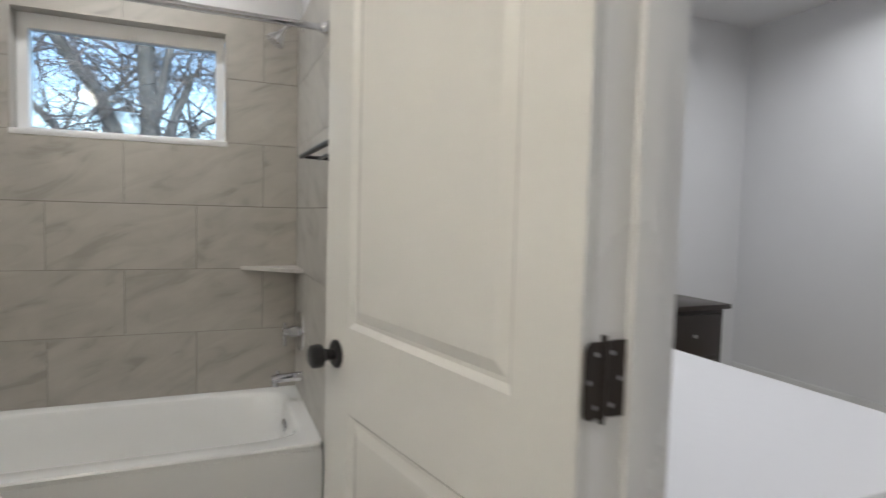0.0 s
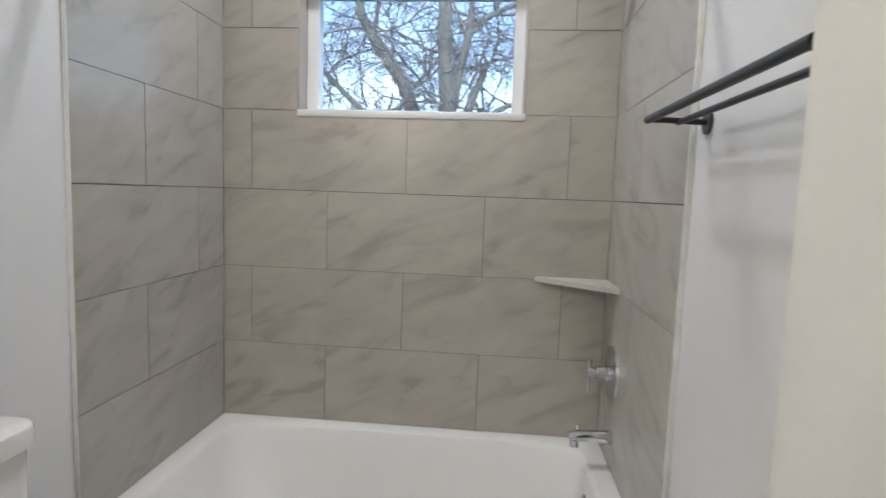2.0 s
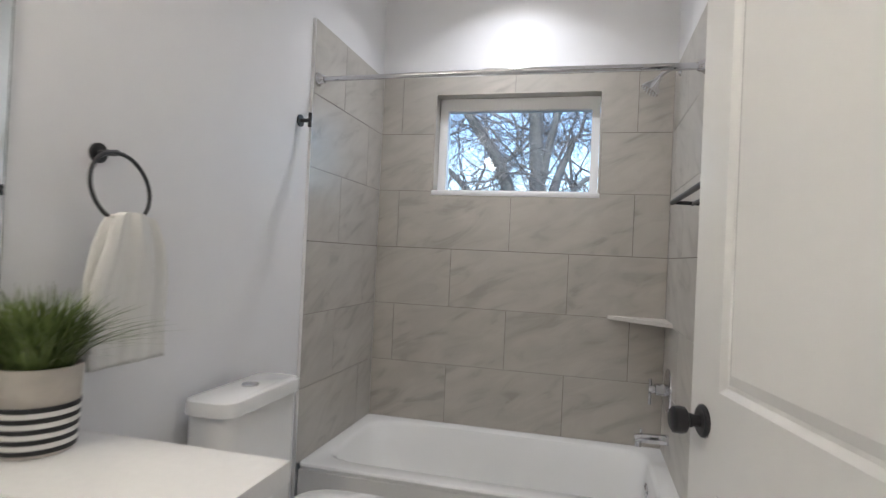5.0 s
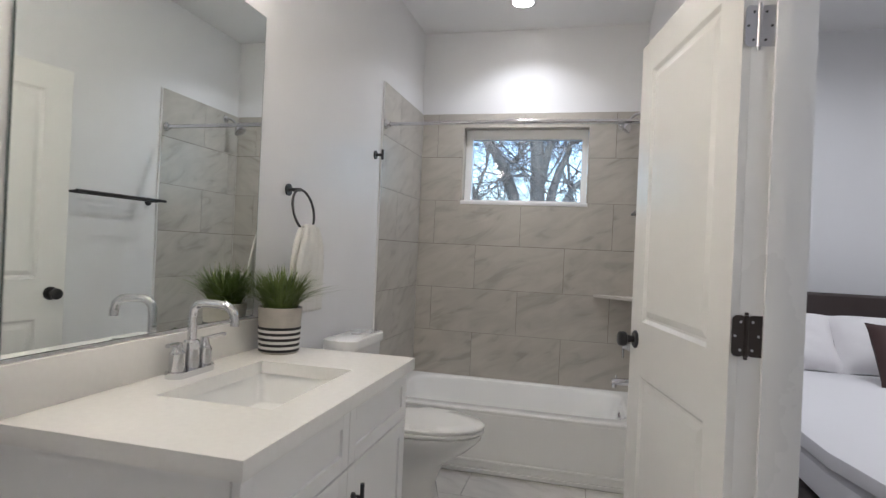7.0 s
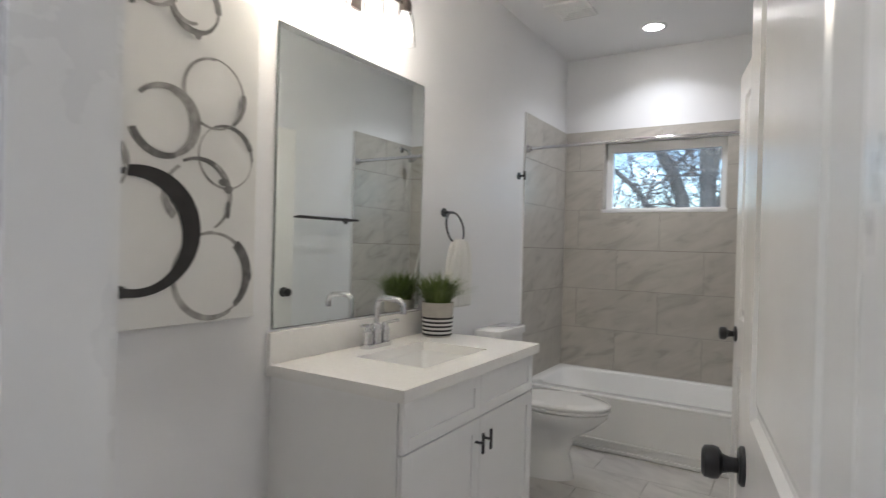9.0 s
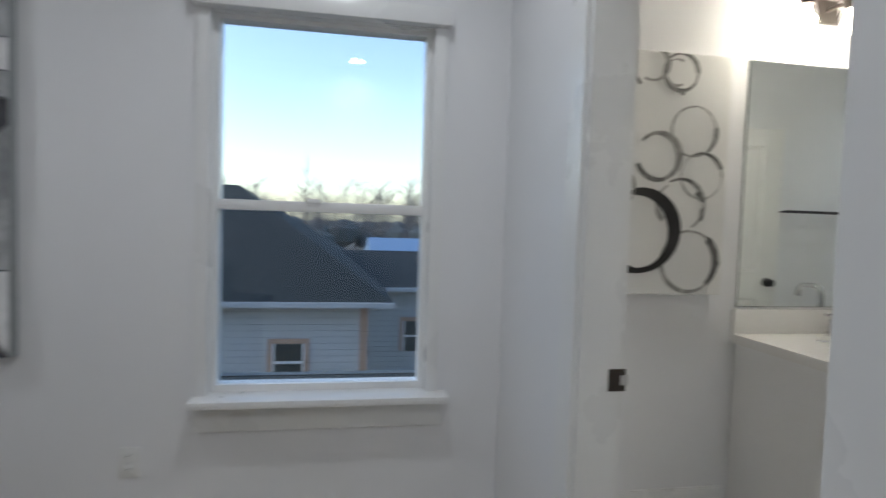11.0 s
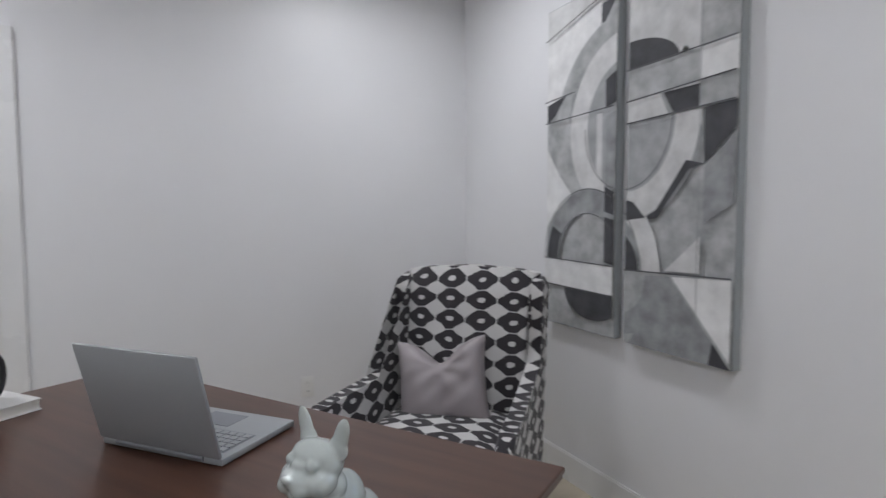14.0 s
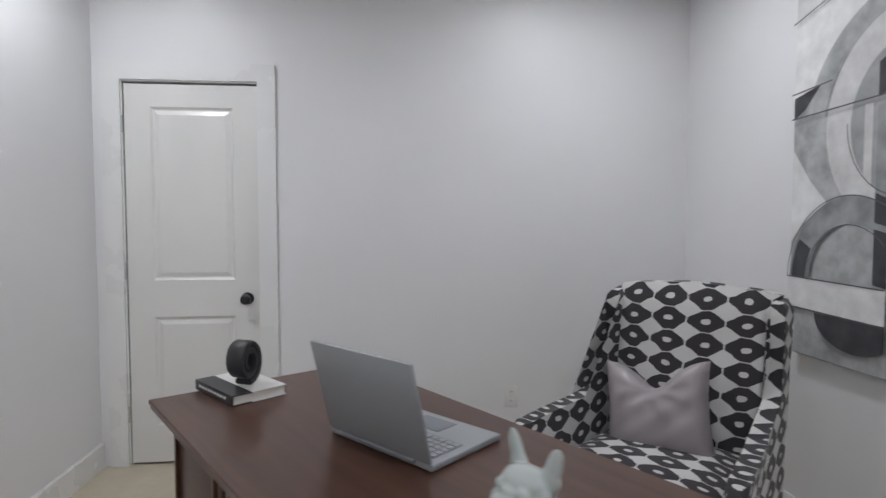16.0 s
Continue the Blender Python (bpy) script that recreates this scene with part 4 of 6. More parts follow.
vl = thing("vanity_light", "dark metal three-lamp vanity light with clear shades", "wall light", pose(WX, -2.60, 2.29))
part("backplate", box(0, 0.018, -0.06, 0.06, -0.06, 0.06, 0.004), BRONZE, vl)
part("arm", tube([(0.018, 0, 0), (0.13, 0, 0)], 0.008, 12), BRONZE, vl)
part("bar", tube([(0.13, -0.22, 0), (0.13, 0.22, 0)], 0.007, 12), BRONZE, vl)
for i, yy in enumerate((-0.21, -0.0, 0.21)):
    part("socket", lathe([(0.0, 0.02), (0.022, 0.02), (0.028, 0.0), (0.028, -0.035), (0.0, -0.035)], 24), BRONZE, vl).location = (0.13, yy, 0)
    sh = part("shade", lathe([(0.03, -0.03), (0.04, -0.07), (0.048, -0.17), (0.046, -0.17), (0.038, -0.07), (0.028, -0.032)], 28), CLEAR, vl, "clear glass shade")
    sh.location = (0.13, yy, 0)
    sh.visible_shadow = False
    part("bulb", lathe([(0.0, -0.036), (0.012, -0.036), (0.014, -0.06), (0.028, -0.10), (0.026, -0.125), (0.012, -0.14), (0.0, -0.142)], 20), BULB if i < 2 else LENS, vl).location = (0.13, yy, 0)
    vl.children[-1].visible_shadow = False

# plant
pl = thing("potted_grass", "artificial green grass in a beige pot with black and white stripes", "potted plant", pose(0.108, -2.05, VT) @ Matrix.Scale(1.24, 4))
part("pot", lathe([(0.0, 0.0), (0.052, 0.0), (0.055, 0.004), (0.062, 0.125), (0.062, 0.131), (0.056, 0.131), (0.054, 0.11), (0.0, 0.11)], 48), POT, pl, "beige cement pot")
for k in range(9):
    z = 0.006 + k * 0.0078
    r = 0.0562 + 0.0065 * z / 0.12
    part("stripe", lathe([(r - 0.002, z), (r + 0.0004, z), (r + 0.0007, z + 0.0074), (r - 0.002, z + 0.0074)], 48), POTBLACK if k % 2 == 0 else POTWHITE, pl, "black painted stripe" if k % 2 == 0 else "white painted stripe")
part("soil", lathe([(0.0, 0.111), (0.053, 0.111), (0.04, 0.118), (0.0, 0.120)], 24), SOIL, pl)
rnd = random.Random(5)
bm = bmesh.new()
for i in range(620):
    a, r0 = rnd.uniform(0, 6.283), 0.045 * math.sqrt(rnd.random())
    lean = rnd.gauss(0.52, 0.24) + (0.8 if rnd.random() < 0.12 else 0)
    ln = rnd.uniform(0.085, 0.145) * (1 if r0 > 0.015 else 1.05)
    out = a + rnd.gauss(0, 0.4)
    w = rnd.uniform(0.0014, 0.0031)
    prev = None
    for j in range(6):
        f = j / 5
        rr = r0 + ln * lean * f ** 1.7
        zz = 0.115 + ln * f * (1 - 0.32 * abs(lean) * f)
        ww = w * (1 - f) ** 0.6 + 0.0002
        c = Vector((r0 * math.cos(a) + (rr - r0) * math.cos(out), r0 * math.sin(a) + (rr - r0) * math.sin(out), zz))
        sd = Vector((-math.sin(out), math.cos(out), 0)) * ww
        cur = (bm.verts.new(c - sd), bm.verts.new(c + sd))
        if prev:
            bm.faces.new((prev[0], prev[1], cur[1], cur[0]))
        prev = cur
part("grass_blades", bm, GRASS, pl, "narrow green blades", kind="stuff")

# ---- wall art ----


def clip_poly(poly, a0, a1, b0, b1):
    """Cuts a convex outline to a rectangle."""
    def cut(pts, inside, cross):
        out = []
        for p, q in zip(pts, pts[1:] + pts[:1]):
            if inside(p):
                out.append(p)
            if inside(p) != inside(q):
                out.append(cross(p, q))
        return out

    def lerp(p, q, axis, v):
        f = (v - p[axis]) / (q[axis] - p[axis])
        return tuple(p[i] + (q[i] - p[i]) * f for i in (0, 1))
    for axis, v, sg in ((0, a0, 1), (0, a1, -1), (1, b0, 1), (1, b1, -1)):
        if not poly:
            return []
        poly = cut(poly, lambda p: sg * (p[axis] - v) >= 0, lambda p, q: lerp(p, q, axis, v))
    return poly


def paint(thing_ob, name, polys, material, area, lift):
    """Strokes of paint on a canvas that faces +x, cut to its edge; lift is the paint's height."""
    bm = bmesh.new()
    for poly in polys:
        c = clip_poly(list(poly), *area)
        if len(c) >= 3:
            bm.faces.new([bm.verts.new((lift, y, z)) for y, z in c])
    if not bm.faces:
        bm.free()
        return None
    bmesh.ops.remove_doubles(bm, verts=bm.verts[:], dist=1e-5)
    me_ob = part(name, bm, material, thing_ob, smooth=False)
    me_ob.data.flip_normals() if me_ob.data.polygons[0].normal.x < 0 else None
    return me_ob


def ring_polys(cy, cz, ry, rz, width, a0=0, a1=360, n=48, wv=0.0, squash=1.0):
    out = []
    for i in range(n):
        t0, t1 = radians(a0 + (a1 - a0) * i / n), radians(a0 + (a1 - a0) * (i + 1) / n)

        def at(t, s):
            w = width * (1 + wv * math.sin(t * 1.7 + 1)) / 2 * s
            return (cy + (ry + w) * math.cos(t), cz + (rz + w * squash) * math.sin(t))
        out.append([at(t0, -1), at(t1, -1), at(t1, 1), at(t0, 1)])
    return out


def disc_polys(cy, cz, ry, rz, a0=0, a1=360, n=40):
    out = []
    for i in range(n):
        t0, t1 = radians(a0 + (a1 - a0) * i / n), radians(a0 + (a1 - a0) * (i + 1) / n)
        out.append([(cy, cz), (cy + ry * math.cos(t0), cz + rz * math.sin(t0)), (cy + ry * math.cos(t1), cz + rz * math.sin(t1))])
    return out


def line_poly(p, q, w):
    dy, dz = q[0] - p[0], q[1] - p[1]
    ln = math.hypot(dy, dz)
    ny, nz = -dz / ln * w / 2, dy / ln * w / 2
    return [[(p[0] + ny, p[1] + nz), (q[0] + ny, q[1] + nz), (q[0] - ny, q[1] - nz), (p[0] - ny, p[1] - nz)]]


def brushed(name, tone, vary=0.35, vscale=14):
    return mat(name, tone, 0.6, bump=0.5, scale=70, vary=vary, vscale=vscale)


A_DARK = brushed("paint_charcoal", (0.065, 0.066, 0.075), 0.4)
A_GREY = brushed("paint_grey", (0.33, 0.34, 0.35))
A_MID = brushed("paint_mid_grey", (0.46, 0.47, 0.475))
A_CORE = brushed("paint_core_grey", (0.40, 0.41, 0.42), 0.25)
A_LIGHT = brushed("paint_light_grey", (0.68, 0.68, 0.68), 0.2)
A_WHITE = brushed("paint_white", (0.80, 0.80, 0.80), 0.15)
A_LINE = mat("paint_silver_line", (0.12, 0.12, 0.13), 0.35, metal=0.3)
A_SIDE = mat("canvas_side", (0.33, 0.35, 0.36), 0.8)

AZ0, AZ1 = 0.765, 2.265


def art_panel(y0, y1):
    a = thing("wall_art", "tall grey abstract canvas with overlapping rings on white wall", "wall art", None, "pair of abstract canvases")
    a.location = (WX, 0, 0)
    T = 0.038
    part("canvas", box(0, T, y0, y1, AZ0, AZ1, 0.003), A_SIDE, a, smooth=False)
    area = (y0 + 0.004, y1 - 0.004, AZ0 + 0.004, AZ1 - 0.004)
    L0 = T + 0.0006
    k = [0]

    def put(name, polys, m):
        k[0] += 1
        paint(a, name, polys, m, area, L0 + 0.00035 * k[0])
    full = [[(y0, AZ0), (y1, AZ0), (y1, AZ1), (y0, AZ1)]]
    Y = lambda f: -6.845 + f * 1.0   # across both canvases, 0 to 1
    Z = lambda f: AZ0 + f * 1.5
    put("ground_paint", full, A_MID)

    def quad(name, material, *pts):
        put(name, [[(Y(u), Z(v)) for u, v in pts]], material)

        # upper fields
    quad("field", A_LIGHT, (-0.05, 0.90), (0.43, 0.98), (0.43, 1.0), (-0.05, 1.0))
    quad("field", A_WHITE, (-0.05, 0.70), (0.12, 0.725), (0.24, 0.82), (0.33, 0.88), (0.33, 0.955), (-0.05, 0.90))
    quad("field", A_LIGHT, (0.48, 0.735), (0.83, 0.735), (0.83, 1.0), (0.48, 1.0))
    quad("field", A_MID, (0.83, 0.72), (0.99, 0.745), (0.99, 1.0), (0.83, 1.0))
    quad("sliver", A_DARK, (0.33, 0.875), (0.33, 0.945), (0.43, 0.955))
    # sweep round the large ring
    put("sweep", ring_polys(Y(0.50), Z(0.60), 0.42, 0.415, 0.10, 98, 172, 60), A_MID)
    put("sweep_edge", ring_polys(Y(0.50), Z(0.60), 0.365, 0.35, 0.035, 98, 172, 60), A_GREY)
    quad("wedge", A_DARK, (-0.05, 0.70), (0.10, 0.72), (0.02, 0.665), (-0.05, 0.64))
    quad("field", A_WHITE, (-0.05, 0.57), (0.06, 0.47), (0.15, 0.41), (0.03, 0.36), (-0.05, 0.30))
    # large ring
    put("ring_core", disc_polys(Y(0.49), Z(0.60), 0.27, 0.30), A_CORE)
    put("big_ring", ring_polys(Y(0.49), Z(0.595), 0.298, 0.33, 0.115, 20, 398, 64), A_LIGHT)
    quad("core_column", A_LIGHT, (0.31, 0.45), (0.345, 0.44), (0.345, 0.64), (0.31, 0.64))
    quad("core_column", A_GREY, (0.365, 0.43), (0.43, 0.41), (0.43, 0.64), (0.365, 0.63))
    quad("block", A_DARK, (0.365, 0.65), (0.43, 0.665), (0.43, 0.75), (0.365, 0.73))
    put("dark_segment", [[(Y(0.48), Z(0.733))] + [(Y(0.51 + 0.235 * math.cos(radians(a))), Z(0.733 + 0.075 * math.sin(radians(a)))) for a in range(0, 98, 6)]], A_DARK)
    # slanting bands of the right canvas
    quad("band", A_MID, (0.48, 0.652), (0.835, 0.665), (0.835, 0.738), (0.48, 0.733))
    quad("band", A_WHITE, (0.835, 0.664), (0.99, 0.667), (0.99, 0.742), (0.835, 0.738))
    quad("band", A_LIGHT, (0.48, 0.594), (0.70, 0.598), (0.66, 0.655), (0.48, 0.65))
    quad("block", A_DARK, (0.725, 0.598), (0.835, 0.60), (0.835, 0.656), (0.675, 0.655))
    quad("band", A_MID, (0.835, 0.60), (0.99, 0.605), (0.99, 0.665), (0.835, 0.66))
    quad("wedge", A_DARK, (0.857, 0.598), (0.99, 0.604), (0.99, 0.548), (0.862, 0.47))
    quad("field", A_GREY, (0.862, 0.46), (0.99, 0.54), (0.99, 0.38), (0.862, 0.33))
    put("arc_edge", ring_polys(Y(0.49), Z(0.595), 0.362, 0.395, 0.016, 285, 352), A_GREY)
    quad("arc_tip", A_DARK, (0.862, 0.47), (0.80, 0.46), (0.655, 0.342), (0.60, 0.338), (0.60, 0.345), (0.65, 0.362), (0.785, 0.482))
    # low ring
    put("low_core", disc_polys(Y(0.30), Z(0.20), 0.21, 0.235), A_MID)
    put("low_ring", ring_polys(Y(0.27), Z(0.215), 0.252, 0.265, 0.105, 0, 180, 60), A_GREY)
    put("low_ring_dark", ring_polys(Y(0.27), Z(0.215), 0.255, 0.265, 0.075, 150, 182, 20), A_DARK)
    quad("low_block", A_DARK, (0.37, 0.36), (0.43, 0.35), (0.43, 0.412), (0.37, 0.43))
    quad("low_column", A_DARK, (0.37, 0.215), (0.43, 0.208), (0.43, 0.335), (0.37, 0.345))
    put("low_arc_light", ring_polys(Y(0.46), Z(0.17), 0.175, 0.30, 0.095, -60, 96, 50), A_LIGHT)
    put("low_arc_core", disc_polys(Y(0.44), Z(0.20), 0.125, 0.155, -8, 90), A_DARK)
    quad("low_block", A_DARK, (0.48, 0.392), (0.535, 0.385), (0.60, 0.343), (0.48, 0.335))
    quad("pale_peak", A_LIGHT, (0.70, 0.21), (0.855, 0.212), (0.855, 0.30))
    # bottom fields
    quad("ground_band", A_WHITE, (-0.05, 0.13), (0.43, 0.122), (0.43, 0.205), (-0.05, 0.212))
    put("bowl", disc_polys(Y(0.30), Z(0.123), 0.19, 0.125, 180, 360), A_DARK)
    quad("lower_field", A_MID, (0.48, 0.0), (0.99, 0.0), (0.99, 0.207), (0.48, 0.20))
    put("low_arc_grey", ring_polys(Y(0.46), Z(0.185), 0.19, 0.20, 0.09, -88, 4, 30), A_GREY)
    quad("lower_wedge", A_GREY, (0.52, 0.0), (0.99, 0.0), (0.725, 0.197), (0.70, 0.197), (0.62, 0.10))
    quad("lower_wedge", A_DARK, (0.90, 0.0), (0.99, 0.0), (0.915, 0.055))
    quad("pale_wedge", A_WHITE, (0.99, 0.012), (0.99, 0.205), (0.735, 0.197))
    for p, q in (((-0.05, 0.643), (0.43, 0.652)), ((-0.05, 0.71), (0.17, 0.72)), ((-0.05, 0.90), (0.43, 0.98)), ((0.48, 0.733), (0.99, 0.742)), ((0.48, 0.65), (0.99, 0.667)), ((0.48, 0.593), (0.99, 0.605)),
                 ((-0.05, 0.213), (0.43, 0.206)), ((-0.05, 0.13), (0.43, 0.121)), ((0.48, 0.201), (0.99, 0.208))):
        put("line", line_poly((Y(p[0]), Z(p[1])), (Y(q[0]), Z(q[1])), 0.0055), A_LINE)
    put("line", line_poly((Y(0.848), Z(0.0)), (Y(0.848), Z(1.0)), 0.003), A_GREY)
    put("ring_line", ring_polys(Y(0.49), Z(0.60), 0.24, 0.272, 0.004, 180, 360), A_LINE)
    put("ring_line", ring_polys(Y(0.27), Z(0.215), 0.20, 0.21, 0.004, 0, 180), A_LINE)
    put("ring_line", ring_polys(Y(0.27), Z(0.215), 0.305, 0.318, 0.004, 20, 180), A_LINE)
    return a


art_panel(-6.890, -6.415)
art_panel(-6.352, -5.857)

# rings painting in the bathroom
CY0, CY1, CZ0, CZ1 = -3.68, -3.075, 1.01, 2.04
ca = thing("wall_art", "white canvas painted with grey and black rings beside the vanity", "wall art")
ca.location = (WX, 0, 0)
part("canvas", box(0, 0.035, CY0, CY1, CZ0, CZ1, 0.003), mat("canvas_white", (0.76, 0.755, 0.74), 0.7, bump=0.4, scale=300), ca, smooth=False)
INKL = brushed("ink_light", (0.36, 0.35, 0.34), 0.5, 25)
INKM = brushed("ink_mid", (0.20, 0.195, 0.19), 0.6, 25)
INKD = brushed("ink_black", (0.022, 0.02, 0.02), 0.3, 20)
carea = (CY0 + 0.004, CY1 - 0.004, CZ0 + 0.004, CZ1 - 0.004)
kk = 0
for cy, cz, r, w, m, a0, a1 in (
        (-3.236, 1.155, 0.130, 0.010, INKL, 0, 360), (-3.236, 1.155, 0.128, 0.024, INKM, -50, 50), (-3.236, 1.155, 0.132, 0.014, INKL, 90, 300),
        (-3.196, 1.525, 0.098, 0.006, INKL, 0, 360), (-3.196, 1.525, 0.097, 0.014, INKM, 20, 120),
        (-3.290, 1.400, 0.108, 0.016, INKM, 30, 120), (-3.290, 1.400, 0.112, 0.010, INKL, -60, 60), (-3.310, 1.400, 0.090, 0.018, INKL, 120, 230),
        (-3.480, 1.280, 0.168, 0.044, INKD, -100, 100), (-3.480, 1.280, 0.168, 0.026, INKD, 100, 260),
        (-3.245, 1.713, 0.107, 0.006, INKL, 0, 360), (-3.245, 1.713, 0.108, 0.014, INKM, -50, 10), (-3.245, 1.713, 0.104, 0.012, INKL, 90, 200),
        (-3.405, 1.600, 0.098, 0.024, INKL, -80, 140), (-3.405, 1.600, 0.100, 0.016, INKM, 200, 290),
        (-3.318, 1.958, 0.078, 0.016, INKM, 0, 360), (-3.338, 1.955, 0.055, 0.010, INKL, 60, 300),
        (-3.45, 1.985, 0.07, 0.018, INKL, -120, 120), (-3.60, 1.46, 0.09, 0.012, INKL, 0, 360), (-3.60, 1.84, 0.11, 0.012, INKM, 30, 300)):
    kk += 1
    paint(ca, "ink_ring", ring_polys(cy, cz, r, r, w, a0, a1, 56, 0.45), m, carea, 0.0358 + 0.0003 * kk)
for cy, cz, w, h in ((-3.205, 1.445, 0.03, 0.016), (-3.19, 1.425, 0.02, 0.02), (-3.105, 1.15, 0.012, 0.035), (-3.19, 1.36, 0.006, 0.05), (-3.144, 1.70, 0.006, 0.02), (-3.31, 1.872, 0.012, 0.018)):
    kk += 1
    paint(ca, "ink_blot", disc_polys(cy, cz, w / 2 + 0.006, h / 2 + 0.004), INKM, carea, 0.0358 + 0.0003 * kk)


# ---- outlets and switches ----
def outlet(m, label, kind="duplex"):
    o = thing("wall_outlet", label, "wall outlet", m)
    part("plate", box(-0.036, 0.036, 0.0, 0.006, -0.058, 0.058, 0.002), OUTLET, o)
    for z in (-0.026, 0.026):
        rc = part("receptacle", box(-0.017, 0.017, 0.006, 0.0085, z - 0.015, z + 0.015, 0.0015), OUTLET, o)
        for x in (-0.006, 0.006):
            part("slot", box(x - 0.001, x + 0.001, 0.0086, 0.0092, z - 0.004, z + 0.006), SLOT, rc, smooth=False)
    part("screw", lathe([(0.0, 0.006), (0.003, 0.006), (0.0025, 0.0072), (0.0, 0.0074)], 10, "y"), NICKEL, o)
    return o


outlet(pose(1.018, OS, 0.315), "white duplex outlet on white wall behind the desk")
outlet(pose(WX, -5.485, 0.355, 0, 0, -90), "white duplex outlet on white wall below the canvases")
outlet(pose(5.0, -0.95, 0.40, 0, 0, 90), "white duplex outlet on white bedroom wall")
sw = thing("light_switch", "white rocker light switch on white bedroom wall", "light switch", pose(5.0, -1.22, 1.2, 0, 0, 90))
part("plate", box(-0.036, 0.036, 0, 0.006, -0.058, 0.058, 0.002), OUTLET, sw)
part("rocker", box(-0.016, 0.016, 0.006, 0.010, -0.033, 0.033, 0.002), OUTLET, sw)

# ---- desk ----
DA = math.degrees(math.atan2(-0.835, 0.55))        # the desk's long axis
far_r = Vector((0.965, -5.56, 0))
ux = Vector((math.cos(radians(DA)), math.sin(radians(DA)), 0))   # along the desk
uy = Vector((-ux.y, ux.x, 0))                                        # towards the room
DL, DD, DT = 1.60, 0.74, 0.755
Mdesk = pose(far_r.x, far_r.y, 0, 0, 0, DA)
desk = thing("desk", "dark cherry wood executive desk with panelled front", "desk", Mdesk)
edge = [(0, 0), (DL, 0), (DL, DD), (0, DD)]


def outset(d, z):
    return [(-d, -d, z), (DL + d, -d, z), (DL + d, DD + d, z), (-d, DD + d, z)]


part("desktop", loft([outset(-0.014, DT - 0.034), outset(-0.004, DT - 0.026), outset(-0.004, DT - 0.016), outset(0.0, DT - 0.012), outset(0.0, DT - 0.004), outset(-0.003, DT)]), DESKWOOD, desk, smooth=False)
part("pedestal", box(0.06, 0.50, 0.05, DD - 0.06, 0.05, DT - 0.034, 0.003), DESKWOOD, desk)
part("pedestal", box(DL - 0.50, DL - 0.06, 0.05, DD - 0.06, 0.05, DT - 0.034, 0.003), DESKWOOD, desk)
part("plinth", box(0.045, 0.515, 0.035, DD - 0.045, 0.0, 0.05, 0.004), DESKWOOD, desk)
part("plinth", box(DL - 0.515, DL - 0.045, 0.035, DD - 0.045, 0.0, 0.05, 0.004), DESKWOOD, desk)
part("modesty_panel", box(0.50, DL - 0.50, DD - 0.09, DD - 0.07, 0.12, DT - 0.034, 0.002), DESKWOOD, desk)


def raised_frame(x0, x1, z0, z1, y, s, w=0.016):
    bm = bmesh.new()
    for b in ((x0, x1, z0, z0 + w), (x0, x1, z1 - w, z1), (x0, x0 + w, z0 + w, z1 - w), (x1 - w, x1, z0 + w, z1 - w)):
        box_bm(bm, b[0], b[1], min(y, y + s * 0.010), max(y, y + s * 0.010), b[2], b[3])
    return bm


for x0, x1 in ((0.09, 0.47), (DL - 0.47, DL - 0.09)):
    part("panel_moulding", raised_frame(x0, x1, 0.12, DT - 0.085, DD - 0.06, 1), DESKWOOD, desk, smooth=False)
part("panel_moulding", raised_frame(0.54, DL - 0.54, 0.16, DT - 0.085, DD - 0.07, 1), DESKWOOD, desk, smooth=False)
for x0, x1 in ((0.08, 0.48), (DL - 0.48, DL - 0.08)):
    for z0, z1 in ((0.08, 0.36), (0.38, 0.54), (0.56, 0.70)):
        df = part("drawer_front", box(x0, x1, 0.038, 0.05, z0, z1, 0.003), DESKWOOD, desk)
        part("drawer_pull", tube([((x0 + x1) / 2 - 0.05, 0.02, (z0 + z1) / 2), ((x0 + x1) / 2 + 0.05, 0.02, (z0 + z1) / 2)], 0.005, 10), BRONZE, df)

# laptop
lp = thing("laptop", "open silver laptop with its lid to the room on the desk", "laptop")
hL, hR = Vector((1.868, -6.150, 0)), Vector((1.627, -5.885, 0))
ax = (hR - hL).normalized()
LW = 0.36
lp.matrix_basis = Matrix.Translation((hL.x, hL.y, DT)) @ Matrix(((ax.x, -ax.y, 0, 0), (ax.y, ax.x, 0, 0), (0, 0, 1, 0), (0, 0, 0, 1)))
# local x along the hinge, local -y or +y towards the chair
part("base", box(0, LW, 0.0, 0.255, 0.002, 0.018, 0.004), ALU, lp)
kbd = part("keyboard", box(0.022, LW - 0.022, 0.03, 0.135, 0.0180, 0.0186), KEY, lp, smooth=False)
for r in range(5):
    for c in range(14):
        part("key", box(0.026 + c * 0.0222, 0.026 + c * 0.0222 + 0.019, 0.034 + r * 0.0197, 0.034 + r * 0.0197 + 0.0165, 0.0187, 0.0205), ALU, kbd, smooth=False)
part("touchpad", box(LW / 2 - 0.055, LW / 2 + 0.055, 0.155, 0.23, 0.0181, 0.0188), KEY, lp, smooth=False)
lidm = pose(0, 0.0, 0.016, 14.5, 0, 0)
ld = part("lid", box(0.0, LW, -0.0045, 0.0045, 0.004, 0.248, 0.0035), ALU, lp)
ld.matrix_basis = lidm
part("screen", box(0.01, LW - 0.01, 0.0046, 0.0052, 0.02, 0.238), SCREEN, ld, smooth=False)
part("hinge", tube([(0.05, 0.0, 0.014), (LW - 0.05, 0.0, 0.014)], 0.006, 12), KEY, lp)

